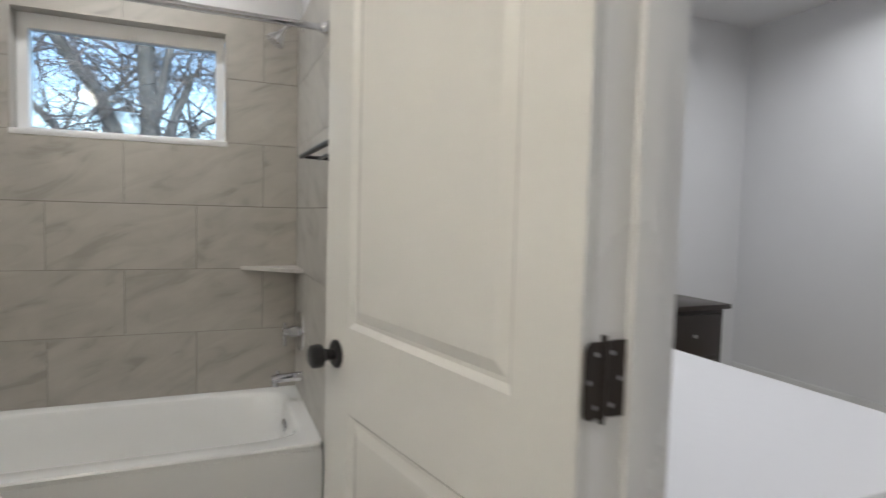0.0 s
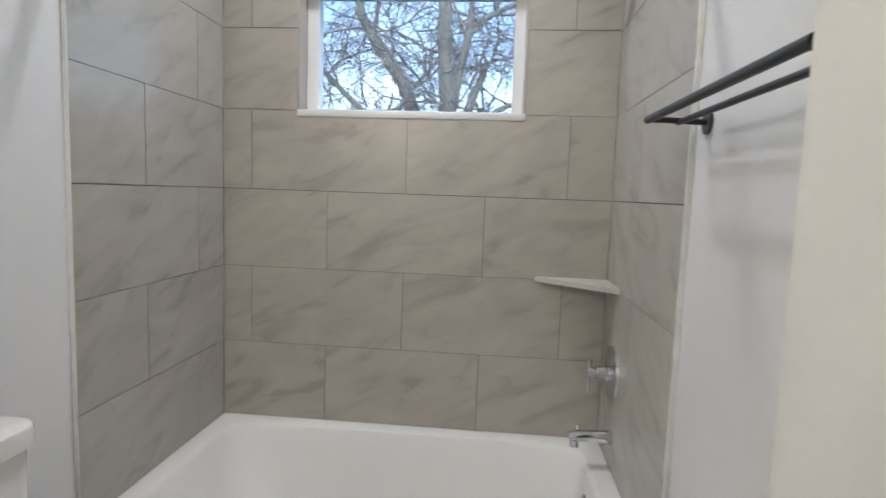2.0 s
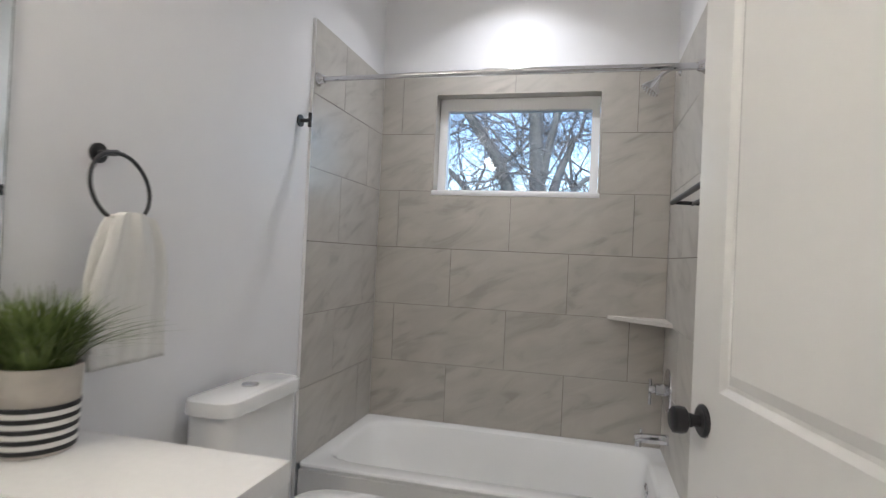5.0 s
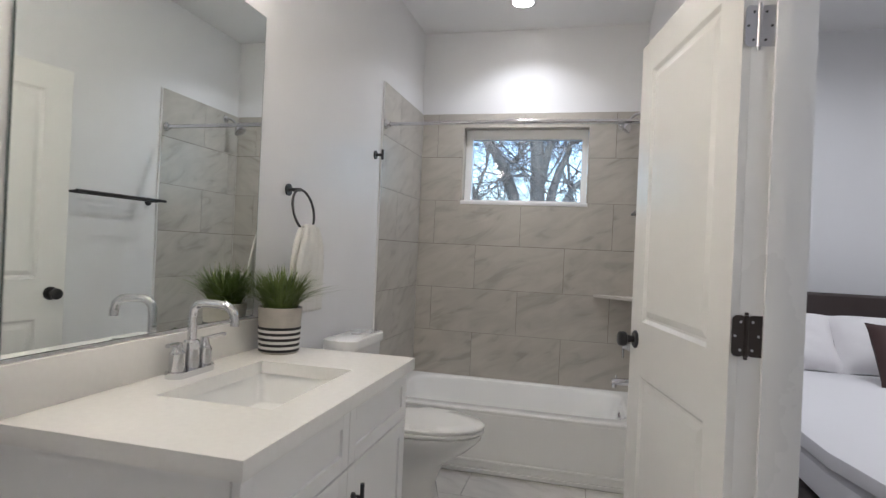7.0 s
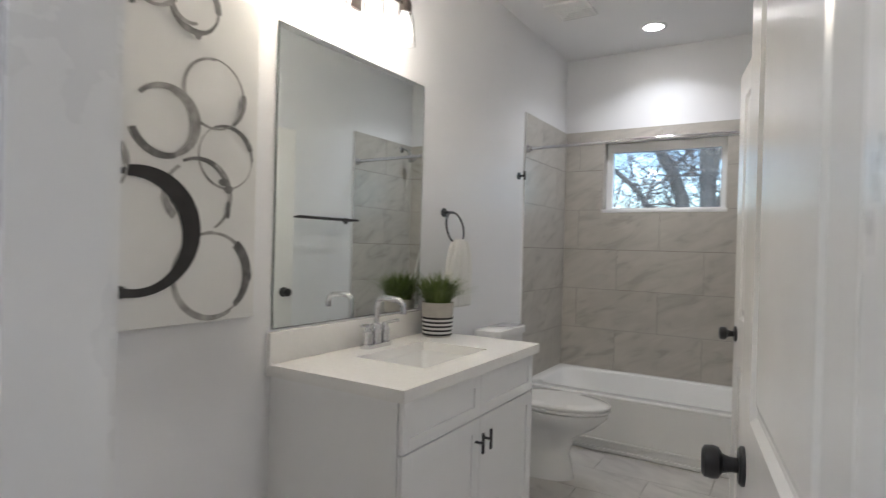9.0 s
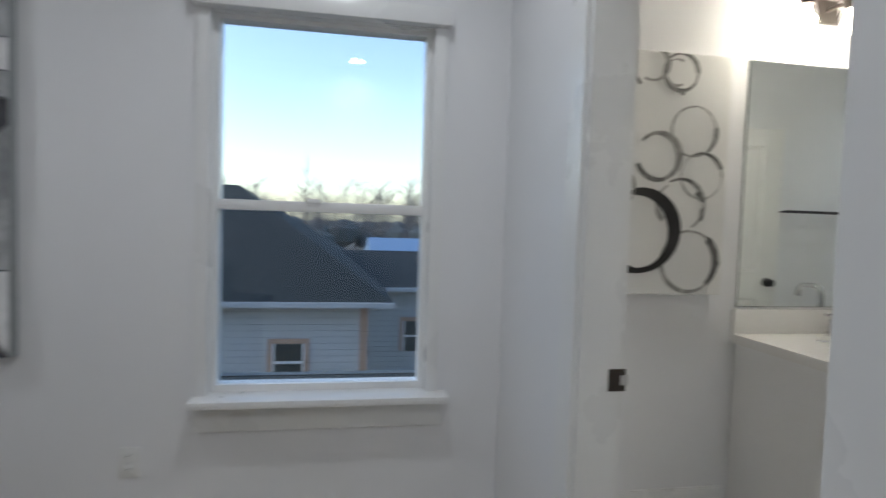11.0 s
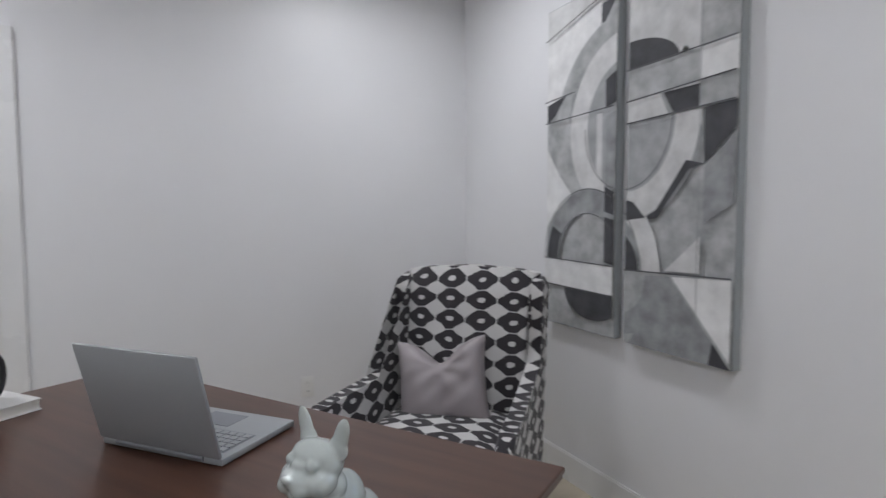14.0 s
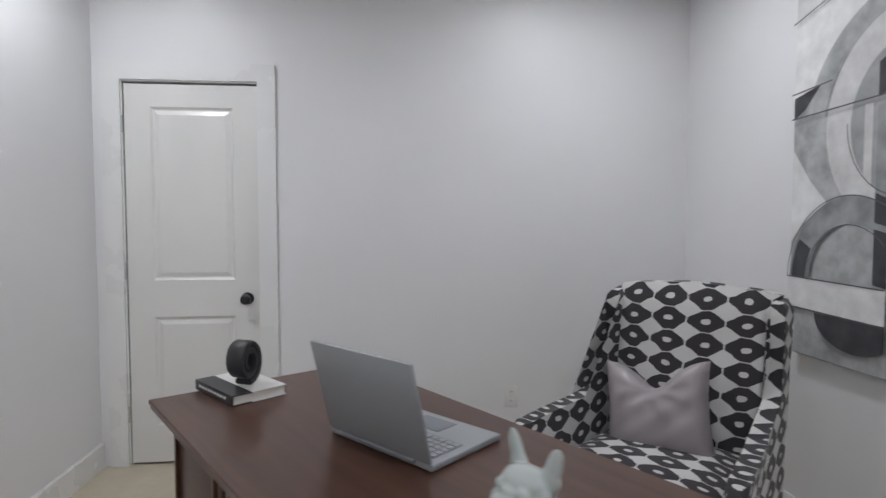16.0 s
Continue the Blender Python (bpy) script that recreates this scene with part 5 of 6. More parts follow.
# book and sculpture
sp = Vector((-0.192, 0.227, 0)).normalized()
book = thing("book", "closed white book with a black spine band lying on the desk", "book", Matrix.Translation((2.352, -6.590, DT)) @ Matrix(((sp.x, sp.y, 0, 0), (sp.y, -sp.x, 0, 0), (0, 0, -1, 0.034), (0, 0, 0, 1))) @ pose(0, 0, 0))
book.matrix_basis = Matrix.Translation((2.352, -6.590, DT + 0.001)) @ pose(0, 0, 0, 0, 0, math.degrees(math.atan2(sp.y, sp.x)))
BW, BD, BT = 0.265, 0.178, 0.032
part("pages", box(0.004, BW - 0.004, 0.003, BD - 0.004, 0.003, BT - 0.003), PAPER, book, smooth=False)
part("cover", boxes((0, BW, 0.062, BD, 0, 0.003), (0, BW, 0.062, BD, BT - 0.003, BT)), COVER, book, "white board cover", smooth=False)
part("spine", boxes((0, BW, 0.0, 0.0618, 0, 0.003), (0, BW, 0.0, 0.0618, BT - 0.003, BT), (0, BW, -0.002, 0.0, 0, BT)), COVERDARK, book, "black spine cloth", smooth=False)
for i in range(9):
    part("title_bar", box(0.03 + i * 0.022, 0.044 + i * 0.022, -0.0026, -0.0021, 0.013, 0.021), PAPER, book, smooth=False)

sc = thing("sculpture", "dark grey coiled ring sculpture standing on the book", "sculpture", pose(2.178, -6.505, DT + 0.0355, 0, 0, 65))
turns = []
for i in range(120):
    t = i / 119
    a = -1.57 - t * 6.2832 * 1.9
    g = 1 - 0.34 * (t * 1.9) ** 0.9 if t > 0.0 else 1
    turns.append((0.052 * g * math.cos(a), 0.0, 0.077 + 0.068 * g * math.sin(a)))


def ribbon(points, half, thick):
    bm = bmesh.new()
    prev = None
    P = [Vector(p) for p in points]
    for i, p in enumerate(P):
        d = (P[min(i + 1, len(P) - 1)] - P[max(i - 1, 0)]).normalized()
        nrm = Vector((d.z, 0, -d.x)) * thick
        w = Vector((0, half, 0))
        e = Vector((0, half * 0.8, 0))
        cur = [bm.verts.new(p + q) for q in (nrm - e, -nrm * 0 + nrm * 0.6 - w, -nrm * 0.6 - w, -nrm - e, -nrm + e, -nrm * 0.6 + w, nrm * 0.6 + w, nrm + e)]
        if prev:
            for k in range(8):
                bm.faces.new((prev[k], prev[(k + 1) % 8], cur[(k + 1) % 8], cur[k]))
        else:
            bm.faces.new(cur)
        prev = cur
    bm.faces.new(prev)
    return bm


part("coil", ribbon(turns, 0.031, 0.0095), SCULPT, sc)

# china dog
blobs = [  # centre, radii, turn about y; the dog faces +x
    ((-0.030, 0, 0.042), (0.050, 0.046, 0.042), 0), ((-0.006, 0, 0.068), (0.040, 0.038, 0.052), 25), ((0.020, 0, 0.080), (0.031, 0.038, 0.036), 0),
    ((0.018, 0, 0.108), (0.030, 0.034, 0.026), 0), ((0.028, 0, 0.146), (0.034, 0.040, 0.030), 0), ((0.034, 0, 0.158), (0.027, 0.036, 0.020), 0),
    ((0.044, 0.026, 0.128), (0.025, 0.018, 0.019), 0), ((0.044, -0.026, 0.128), (0.025, 0.018, 0.019), 0),
    ((0.060, 0, 0.133), (0.023, 0.031, 0.016), 0), ((0.068, 0.014, 0.125), (0.015, 0.014, 0.013), 0), ((0.068, -0.014, 0.125), (0.015, 0.014, 0.013), 0),
    ((0.062, 0, 0.112), (0.014, 0.018, 0.007), 0), ((0.082, 0, 0.139), (0.006, 0.009, 0.006), 0), ((0.056, 0, 0.150), (0.014, 0.016, 0.008), 15),
    ((0.056, 0.021, 0.153), (0.008, 0.009, 0.009), 0), ((0.056, -0.021, 0.153), (0.008, 0.009, 0.009), 0),
    ((0.026, 0, 0.100), (0.031, 0.035, 0.007), -14), ((0.030, 0, 0.088), (0.027, 0.033, 0.006), -14),
    ((0.037, 0.023, 0.045), (0.013, 0.013, 0.043), 6), ((0.037, -0.023, 0.045), (0.013, 0.013, 0.043), 6),
    ((0.050, 0.024, 0.010), (0.021, 0.015, 0.011), 0), ((0.050, -0.024, 0.010), (0.021, 0.015, 0.011), 0),
    ((-0.022, 0.038, 0.028), (0.034, 0.016, 0.030), 0), ((-0.022, -0.038, 0.028), (0.034, 0.016, 0.030), 0),
    ((0.004, 0.046, 0.010), (0.026, 0.012, 0.010), 0), ((0.004, -0.046, 0.010), (0.026, 0.012, 0.010), 0), ((-0.082, 0, 0.030), (0.010, 0.010, 0.008), 0),
    ((0.018, 0.036, 0.182), (0.006, 0.014, 0.033), 0), ((0.018, -0.036, 0.182), (0.006, 0.014, 0.033), 0),
    ((0.018, 0.031, 0.168), (0.008, 0.018, 0.018), 0), ((0.018, -0.031, 0.168), (0.008, 0.018, 0.018), 0)]
bm = bmesh.new()
for c, r, tilt in blobs:
    ear = c[2] > 0.165
    mtx = Matrix.Translation(c) @ Euler((radians(-20 if c[1] > 0 else 20) if ear else 0, radians(-tilt), 0)).to_matrix().to_4x4() @ Matrix.Diagonal((*r, 1))
    bmesh.ops.create_icosphere(bm, subdivisions=3, radius=1.0, matrix=mtx)
dog = part("dog_figurine", bm, GLAZE)
dog.matrix_basis = pose(1.490, -5.480, DT - 0.001, 0, 0, 26) @ Matrix.Scale(1.12, 4)
rm = dog.modifiers.new("merge", "REMESH")
rm.mode, rm.voxel_size, rm.use_smooth_shade = "VOXEL", 0.0026, True
sm = dog.modifiers.new("soften", "SMOOTH")
sm.factor, sm.iterations = 0.5, 3
tagged(dog, "glossy white china dog figurine sitting on the desk", "figurine")

# ---- wing chair ----


def with_uv(ob):
    """Lays the cloth on: each face takes the two axes that it faces least."""
    me = ob.data
    uvl = me.uv_layers.new(name="UVMap")
    for p in me.polygons:
        n = p.normal
        ax_ = max(range(3), key=lambda i: abs(n[i]) * (1.0, 1.0, 0.9)[i])
        for li in p.loop_indices:
            v = me.vertices[me.loops[li].vertex_index].co
            uvl.data[li].uv = {0: (v.y, v.z), 1: (v.x, v.z), 2: (v.x, v.y)}[ax_]
    return ob


def cushion(x0, x1, y0, y1, z0, z1, bevel, seg=4, puff=0.0):
    bm = box(x0, x1, y0, y1, z0, z1)
    bmesh.ops.subdivide_edges(bm, edges=bm.edges[:], cuts=5, use_grid_fill=True)
    cx, cy, cz = (x0 + x1) / 2, (y0 + y1) / 2, (z0 + z1) / 2
    hx, hy, hz = (x1 - x0) / 2, (y1 - y0) / 2, (z1 - z0) / 2
    for v in bm.verts:
        u, w, t = (v.co.x - cx) / hx, (v.co.y - cy) / hy, (v.co.z - cz) / hz
        p = 7.0
        ln = (abs(u) ** p + abs(w) ** p + abs(t) ** p) ** (1 / p)
        m_ = max(abs(u), abs(w), abs(t))
        s = m_ / ln if ln else 1
        v.co = Vector((cx + u * s * hx, cy + w * s * hy, cz + t * s * hz + (puff * (1 - u * u) * (1 - w * w) if t > 0 else 0)))
    return bm


# local frame: chair faces +y, x across, origin on the floor under the seat
CA = -48.0
chair = thing("wing_chair", "wing armchair in black and white lozenge print at the desk", "armchair", pose(0.722, -6.612, 0, 0, 0, CA))
W2 = 0.355


def cpart(name, bm, label=""):
    return with_uv(part(name, bm, CLOTH, chair, label))


seatc = cpart("seat_cushion", cushion(-0.27, 0.27, -0.20, 0.33, 0.34, 0.475, 0.03, puff=0.02))
cpart("seat_base", cushion(-0.345, 0.345, -0.25, 0.30, 0.17, 0.35, 0.02))


def back_bm():
    """The high back: leans, slightly crowned at the top."""
    secs = []
    for j in range(13):
        f = j / 12
        z = 0.34 + f * 0.70
        lean = -0.20 - 0.13 * f
        hw = 0.275 + 0.035 * f
        th = 0.06 if f < 0.92 else 0.06 * (1 - (f - 0.92) / 0.10) ** 0.5 + 0.006
        ring = []
        for i in range(28):
            a = 2 * math.pi * i / 28
            c, s = math.cos(a), math.sin(a)
            x = hw * math.copysign(abs(c) ** 0.22, c)
            y = th * math.copysign(abs(s) ** 0.55, s) * (1.0 if s < 0 else 1.0 + 0.25 * (1 - (x / hw) ** 2))
            crown = 0.03 * (1 - (x / hw) ** 2) * f ** 3
            ring.append((x, lean + y, z + crown))
        secs.append(ring)
    return loft(secs)


cpart("back", back_bm())


def wing_bm(s):
    """Wing that flows down into the arm; outline in the chair's side plane."""
    prof = [(-0.39, 1.00), (-0.33, 1.028), (-0.25, 1.015), (-0.235, 0.97), (-0.24, 0.90), (-0.245, 0.82), (-0.235, 0.74), (-0.20, 0.675), (-0.11, 0.635), (0.04, 0.615), (0.24, 0.603), (0.40, 0.592), (0.44, 0.56), (0.425, 0.45), (0.34, 0.25), (0.335, 0.17), (-0.26, 0.17), (-0.30, 0.45), (-0.34, 0.75)]
    bm = bmesh.new()
    n = len(prof)

    def xs(y, z, k):
        flare = 0.045 * min(1, max(0, (y + 0.10) / 0.45)) * min(1, max(0, (z - 0.2) / 0.3))
        base = 0.278 + flare
        return s * (base + (0, 0.012, 0.046, 0.060)[k])
    rings = []
    cy = sum(p[0] for p in prof) / n
    cz = sum(p[1] for p in prof) / n
    for k in range(4):
        sh = (0.94, 1.0, 1.0, 0.95)[k]
        rings.append([bm.verts.new((xs(y, z, k), cy + (y - cy) * sh, cz + (z - cz) * (sh if z > 0.3 else 1.0))) for y, z in prof])
    for a, b in zip(rings, rings[1:]):
        for i in range(n):
            bm.faces.new((a[i], a[(i + 1) % n], b[(i + 1) % n], b[i]))
    bmesh.ops.triangulate(bm, faces=[bm.faces.new(rings[0]), bm.faces.new(rings[-1])])
    return bm


for s in (-1, 1):
    w = cpart("wing_arm", wing_bm(s))
    md = w.modifiers.new("round", "BEVEL")
    md.width, md.segments, md.limit_method, md.angle_limit = 0.012, 3, "ANGLE", radians(35)
for lx in (-0.29, 0.29):
    for ly in (-0.24, 0.28):
        part("leg", tube([(lx, ly, 0.175), (lx * 1.02, ly * 1.06, 0.0)], 0.024, 12, taper=0.65), ESPRESSO, chair, "dark turned wooden leg")


def pillow_bm(w, h, t, dent=0.0, n=18, seed=1, crease=0.0):
    rnd = random.Random(seed)
    ph = [rnd.uniform(0, 6.28) for _ in range(4)]
    bm = bmesh.new()
    faces = {}
    for side in (-1, 1):
        for j in range(n + 1):
            for i in range(n + 1):
                u, v = 2 * i / n - 1, 2 * j / n - 1
                if side == 1 and (i in (0, n) or j in (0, n)):
                    faces[(side, i, j)] = faces[(-1, i, j)]
                    continue
                pin = 1 - 0.07 * (1 - abs(u) ** 2) * abs(v) ** 3, 1 - 0.07 * (1 - abs(v) ** 2) * abs(u) ** 3
                x = u * w / 2 * (1 - 0.08 * (1 - v * v) * abs(u) ** 4)
                z = v * h / 2 * (1 - 0.08 * (1 - u * u) * abs(v) ** 4)
                if v > 0:
                    z -= dent * math.exp(-(u / 0.42) ** 2) * v ** 1.5
                th = t / 2 * ((1 - u ** 4) * (1 - v ** 4)) ** 0.55
                th *= 1 - 0.45 * (dent / 0.12) * math.exp(-(u / 0.3) ** 2) * max(0, v) if dent else 1
                wr = 0.006 * math.sin(u * 9 + ph[0] + v * 5) * math.sin(v * 7 + ph[1]) * (1 - u * u) * (1 - v * v)
                if crease:
                    ang, rad = math.atan2(v - 0.55, u), math.hypot(u, v - 0.55)
                    wr += crease * math.sin(ang * 9 + ph[2] + rad * 2.5) * math.exp(-((rad - 0.55) / 0.30) ** 2) * min(1, rad / 0.5) * (1 - u ** 4) * (1 - v ** 4)
                faces[(side, i, j)] = bm.verts.new((x, side * th + wr, z))
        for j in range(n):
            for i in range(n):
                q = [faces[(side, i, j)], faces[(side, i + 1, j)], faces[(side, i + 1, j + 1)], faces[(side, i, j + 1)]]
                bm.faces.new(q)
    return bm


cp = part("throw_pillow", pillow_bm(0.395, 0.36, 0.17, 0.095, n=32, crease=0.0035), SATIN)
cp.matrix_basis = chair.matrix_basis @ pose(0.045, -0.070, 0.475 + 0.125, 16, 8, 6)
tagged(cp, "mauve-grey satin cushion with a dented top on the wing chair", "cushion")

# ---- bedroom ----
bed = thing("bed", "wide bed with white linen and a brown leather headboard", "bed", pose(2.57, 0.04, 0))
BWD, BLN = 0.62, 2.2
part("headboard", box(-0.66, 0.66, -0.06, 0.0, 0.0, 1.07, 0.02, 3), LEATHER, bed, "brown leather headboard")
part("side_rail", box(-0.64, 0.64, -BLN - 0.04, -0.06, 0.10, 0.44, 0.02, 3), LEATHER, bed, "brown leather rail")
for lx in (-0.55, 0.55):
    for ly in (-BLN + 0.05, -0.15):
        part("leg", box(lx - 0.03, lx + 0.03, ly - 0.03, ly + 0.03, 0, 0.10, 0.004), ESPRESSO, bed)
mt = thing("mattress", "thick mattress made up with plain white linen on the leather bed", "mattress", bed.matrix_basis.copy())
part("mattress_core", cushion(-BWD, BWD, -BLN, -0.065, 0.43, 0.575, 0.03), LINEN, mt)
part("coverlet", cushion(-BWD - 0.008, BWD + 0.008, -BLN - 0.008, -0.065, 0.565, 0.64, 0.03, puff=0.008), LINEN, mt, "smooth white quilted coverlet")
for x, lab in ((-0.295, "plump white pillow leaning on the headboard"), (0.295, "plump white pillow leaning on the headboard")):
    pw = part("pillow", pillow_bm(0.64, 0.40, 0.17, 0, seed=3), PILLOWM)
    pw.matrix_basis = bed.matrix_basis @ pose(x, -0.24, 0.64 + 0.15, -42, 0, 0)
    tagged(pw, lab, "pillow", "bed pillows")
bp_ = part("throw_pillow", pillow_bm(0.38, 0.36, 0.13, 0.02, seed=9), PLUM)
bp_.matrix_basis = bed.matrix_basis @ pose(0.22, -0.60, 0.64 + 0.150, -30, 0, 4)
tagged(bp_, "dark plum velvet cushion on the white bed", "cushion")
ns = thing("nightstand", "espresso wooden nightstand beside the bed", "nightstand", pose(3.80, -0.18, 0) @ Matrix.Diagonal((0.85, 1, 1, 1)))
part("top", box(-0.32, 0.32, -0.27, 0.25, 0.72, 0.75, 0.004), ESPRESSO, ns)
part("body", box(-0.29, 0.29, -0.23, 0.23, 0.10, 0.72, 0.003), ESPRESSO, ns)
for k, (z0, z1) in enumerate(((0.14, 0.40), (0.43, 0.69))):
    dr = part("drawer_front", box(-0.26, 0.26, -0.245, -0.23, z0, z1, 0.003), ESPRESSO, ns)
    part("drawer_knob", lathe([(0.0, -0.245), (0.008, -0.245), (0.012, -0.262), (0.0, -0.268)], 14, "y"), NICKEL, dr).location = (0, 0, (z0 + z1) / 2)
for lx in (-0.26, 0.26):
    for ly in (-0.2, 0.2):
        part("leg", box(lx - 0.025, lx + 0.025, ly - 0.025, ly + 0.025, 0, 0.10, 0.003), ESPRESSO, ns)

# ---- outside ----
GZ = -3.1
bm = bmesh.new()
box_bm(bm, -900, 900, -900, 900, GZ - 1, GZ)
structure("ground", bm, GROUND, "bare brown winter ground")
house = thing("neighbour_house", "single-storey pale sided house with dark shingle roof and raw wood trim", "house", pose(-9.2, 0.15, 0))
EZ = -0.36
wl = part("wall", boxes((-9.0, 0.0, -22.0, -4.3, GZ, EZ), (-9.0, -2.5, -4.3, 1.5, GZ, EZ)), SIDING, house, "pale blue-white lap siding", smooth=False)
k = 0
z = EZ - 0.09
while z > GZ + 0.5:
    part("siding_board", boxes((0.001, 0.018, -22.0, -4.42, z - 0.125, z - 0.006)), SIDING, wl, smooth=False)
    part("siding_board", boxes((-2.499, -2.482, -4.28, 1.5, z - 0.125, z - 0.006)), SIDING, wl, smooth=False)
    z -= 0.128
part("corner_board", boxes((0.019, 0.04, -4.46, -4.30, GZ, EZ - 0.02)), RAWWOOD, house, "raw wood corner board", smooth=False)
for wy0, wy1, wx in ((-6.16, -5.54, 0.02), (-12.0, -11.2, 0.02), (-3.3, -2.5, -2.48)):
    fw = part("window", boxes((wx, wx + 0.03, wy0 - 0.09, wy0, -1.98, -1.22), (wx, wx + 0.03, wy1, wy1 + 0.09, -1.98, -1.22), (wx, wx + 0.03, wy0 - 0.09, wy1 + 0.09, -1.22, -1.12)), RAWWOOD, house, "raw wood window surround", smooth=False)
    part("pane", boxes((wx, wx + 0.012, wy0, wy1, -1.98, -1.22),), DARKGLASS, fw, smooth=False)
    part("sash_rail", boxes((wx + 0.012, wx + 0.024, wy0, wy1, -1.62, -1.57), (wx + 0.012, wx + 0.024, wy0, wy0 + 0.04, -1.98, -1.22), (wx + 0.012, wx + 0.024, wy1 - 0.04, wy1, -1.98, -1.22)), TRIM, fw, smooth=False)


def roof_bm(pts, faces):
    bm = bmesh.new()
    v = [bm.verts.new(p) for p in pts]
    for f in faces:
        bm.faces.new([v[i] for i in f])
    return bm


part("roof", roof_bm([(0.45, -22.5, EZ), (0.45, -3.8, EZ), (-9.5, -3.8, EZ), (-9.5, -22.5, EZ), (-4.5, -22.5, 2.1), (-4.5, -7.6, 2.1)],
                     [(0, 1, 5, 4), (1, 2, 5), (2, 3, 4, 5), (3, 0, 4), (0, 3, 2, 1)]), SHINGLE, house, "dark green-grey hipped shingle roof", smooth=False)
part("roof", roof_bm([(-2.1, -5.2, EZ), (-2.1, 2.0, EZ), (-9.5, 2.0, EZ), (-9.5, -5.2, EZ), (-5.8, -5.2, 0.35), (-5.8, 2.0, 0.35)],
                     [(0, 1, 5, 4), (2, 3, 4, 5), (1, 2, 5), (3, 0, 4), (0, 3, 2, 1)]), SHINGLE, house, "dark shingle side roof", smooth=False)
part("gutter", boxes((0.452, 0.53, -22.5, -3.8, EZ - 0.07, EZ + 0.03)), GUTTER, house, "pale eave gutter", smooth=False)
part("gutter", boxes((-2.098, -2.03, -3.78, 2.0, EZ - 0.07, EZ + 0.02)), GUTTER, house, "pale eave gutter", smooth=False)
porch = thing("porch_roof", "low dark shingle lean-to roof below the office window", "roof", pose(-0.2, 0, 0))
part("roof", prism([(0.0, 0.44), (-1.45, 0.22), (-1.45, 0.15), (0.0, 0.15)], -10.0, 1.0), SHINGLE, porch, smooth=False)
part("gutter", boxes((-1.53, -1.452, -10.0, 1.0, 0.14, 0.225)), BRONZE, porch, "dark eave gutter", smooth=False)
part("wall", boxes((-1.3, 0.0, -9.9, 0.9, GZ, 0.15)), SIDING, porch, "pale siding", smooth=False)
shed = thing("far_house", "low house with a blue-grey metal roof", "house", pose(-24, 6, 0))
part("wall", boxes((-6, 6, -9, 12, GZ, -0.9)), SIDING, shed, smooth=False)
part("roof", roof_bm([(6.5, -9.5, -0.9), (6.5, 12.5, -0.9), (-6.5, 12.5, -0.9), (-6.5, -9.5, -0.9), (0, -9.5, 0.45), (0, 12.5, 0.45)],
                     [(0, 1, 5, 4), (2, 3, 4, 5), (1, 2, 5), (3, 0, 4), (0, 3, 2, 1)]), METALROOF, shed, "blue-grey metal roof", smooth=False)


def bare_tree(name, x, y, base_r, height, seed, label, depth=6, lean=(0, 0), spread=0.6, bole=0.38):
    rnd = random.Random(seed)
    t = thing(name, label, "tree", pose(x, y, GZ))
    bt, bl = bmesh.new(), bmesh.new()

    def branch(p, d, ln, r, lev):
        n = 5 if lev < 2 else 4
        pts = [p]
        dd = d.copy()
        g = 0.06 if lev == 0 else 0.2
        for i in range(n):
            dd = (dd + Vector((rnd.gauss(0, g), rnd.gauss(0, g), rnd.gauss(0.03, g * 0.6)))).normalized()
            pts.append(pts[-1] + dd * ln / n)
        r1 = r * 0.62
        tube(pts, max(r, 0.0045), (12 if lev == 0 else 8) if lev < 2 else (5 if lev < 4 else 3), bt if lev < 2 else bl, taper=r1 / r)
        if lev >= depth:
            return
        kids = rnd.choice((2, 3)) + (1 if lev >= 1 else 0) + (1 if lev >= 3 else 0)
        for k in range(kids):
            i = n if k < 2 else rnd.randint(1, n - 1)
            sp = spread * rnd.uniform(0.6, 1.4) * (1 if k else 0.6)
            ax_ = Vector((rnd.gauss(0, 1), rnd.gauss(0, 1), rnd.gauss(0, 0.35))).normalized()
            nd = (dd + ax_ * sp + Vector((0, 0, 0.05))).normalized()
            branch(pts[i], nd, (ln if lev else height * 0.36) * rnd.uniform(0.58, 0.84), (r1 if k < 2 else r1 * 0.7) * rnd.uniform(0.6, 0.95), lev + 1)
    branch(Vector((0, 0, -0.2)), Vector((lean[0], lean[1], 1)).normalized(), height * bole, base_r, 0)
    part("trunk", bt, BARK, t)
    part("crown", bl, TWIG, t, "leafless brown twigs", kind="stuff")
    return t




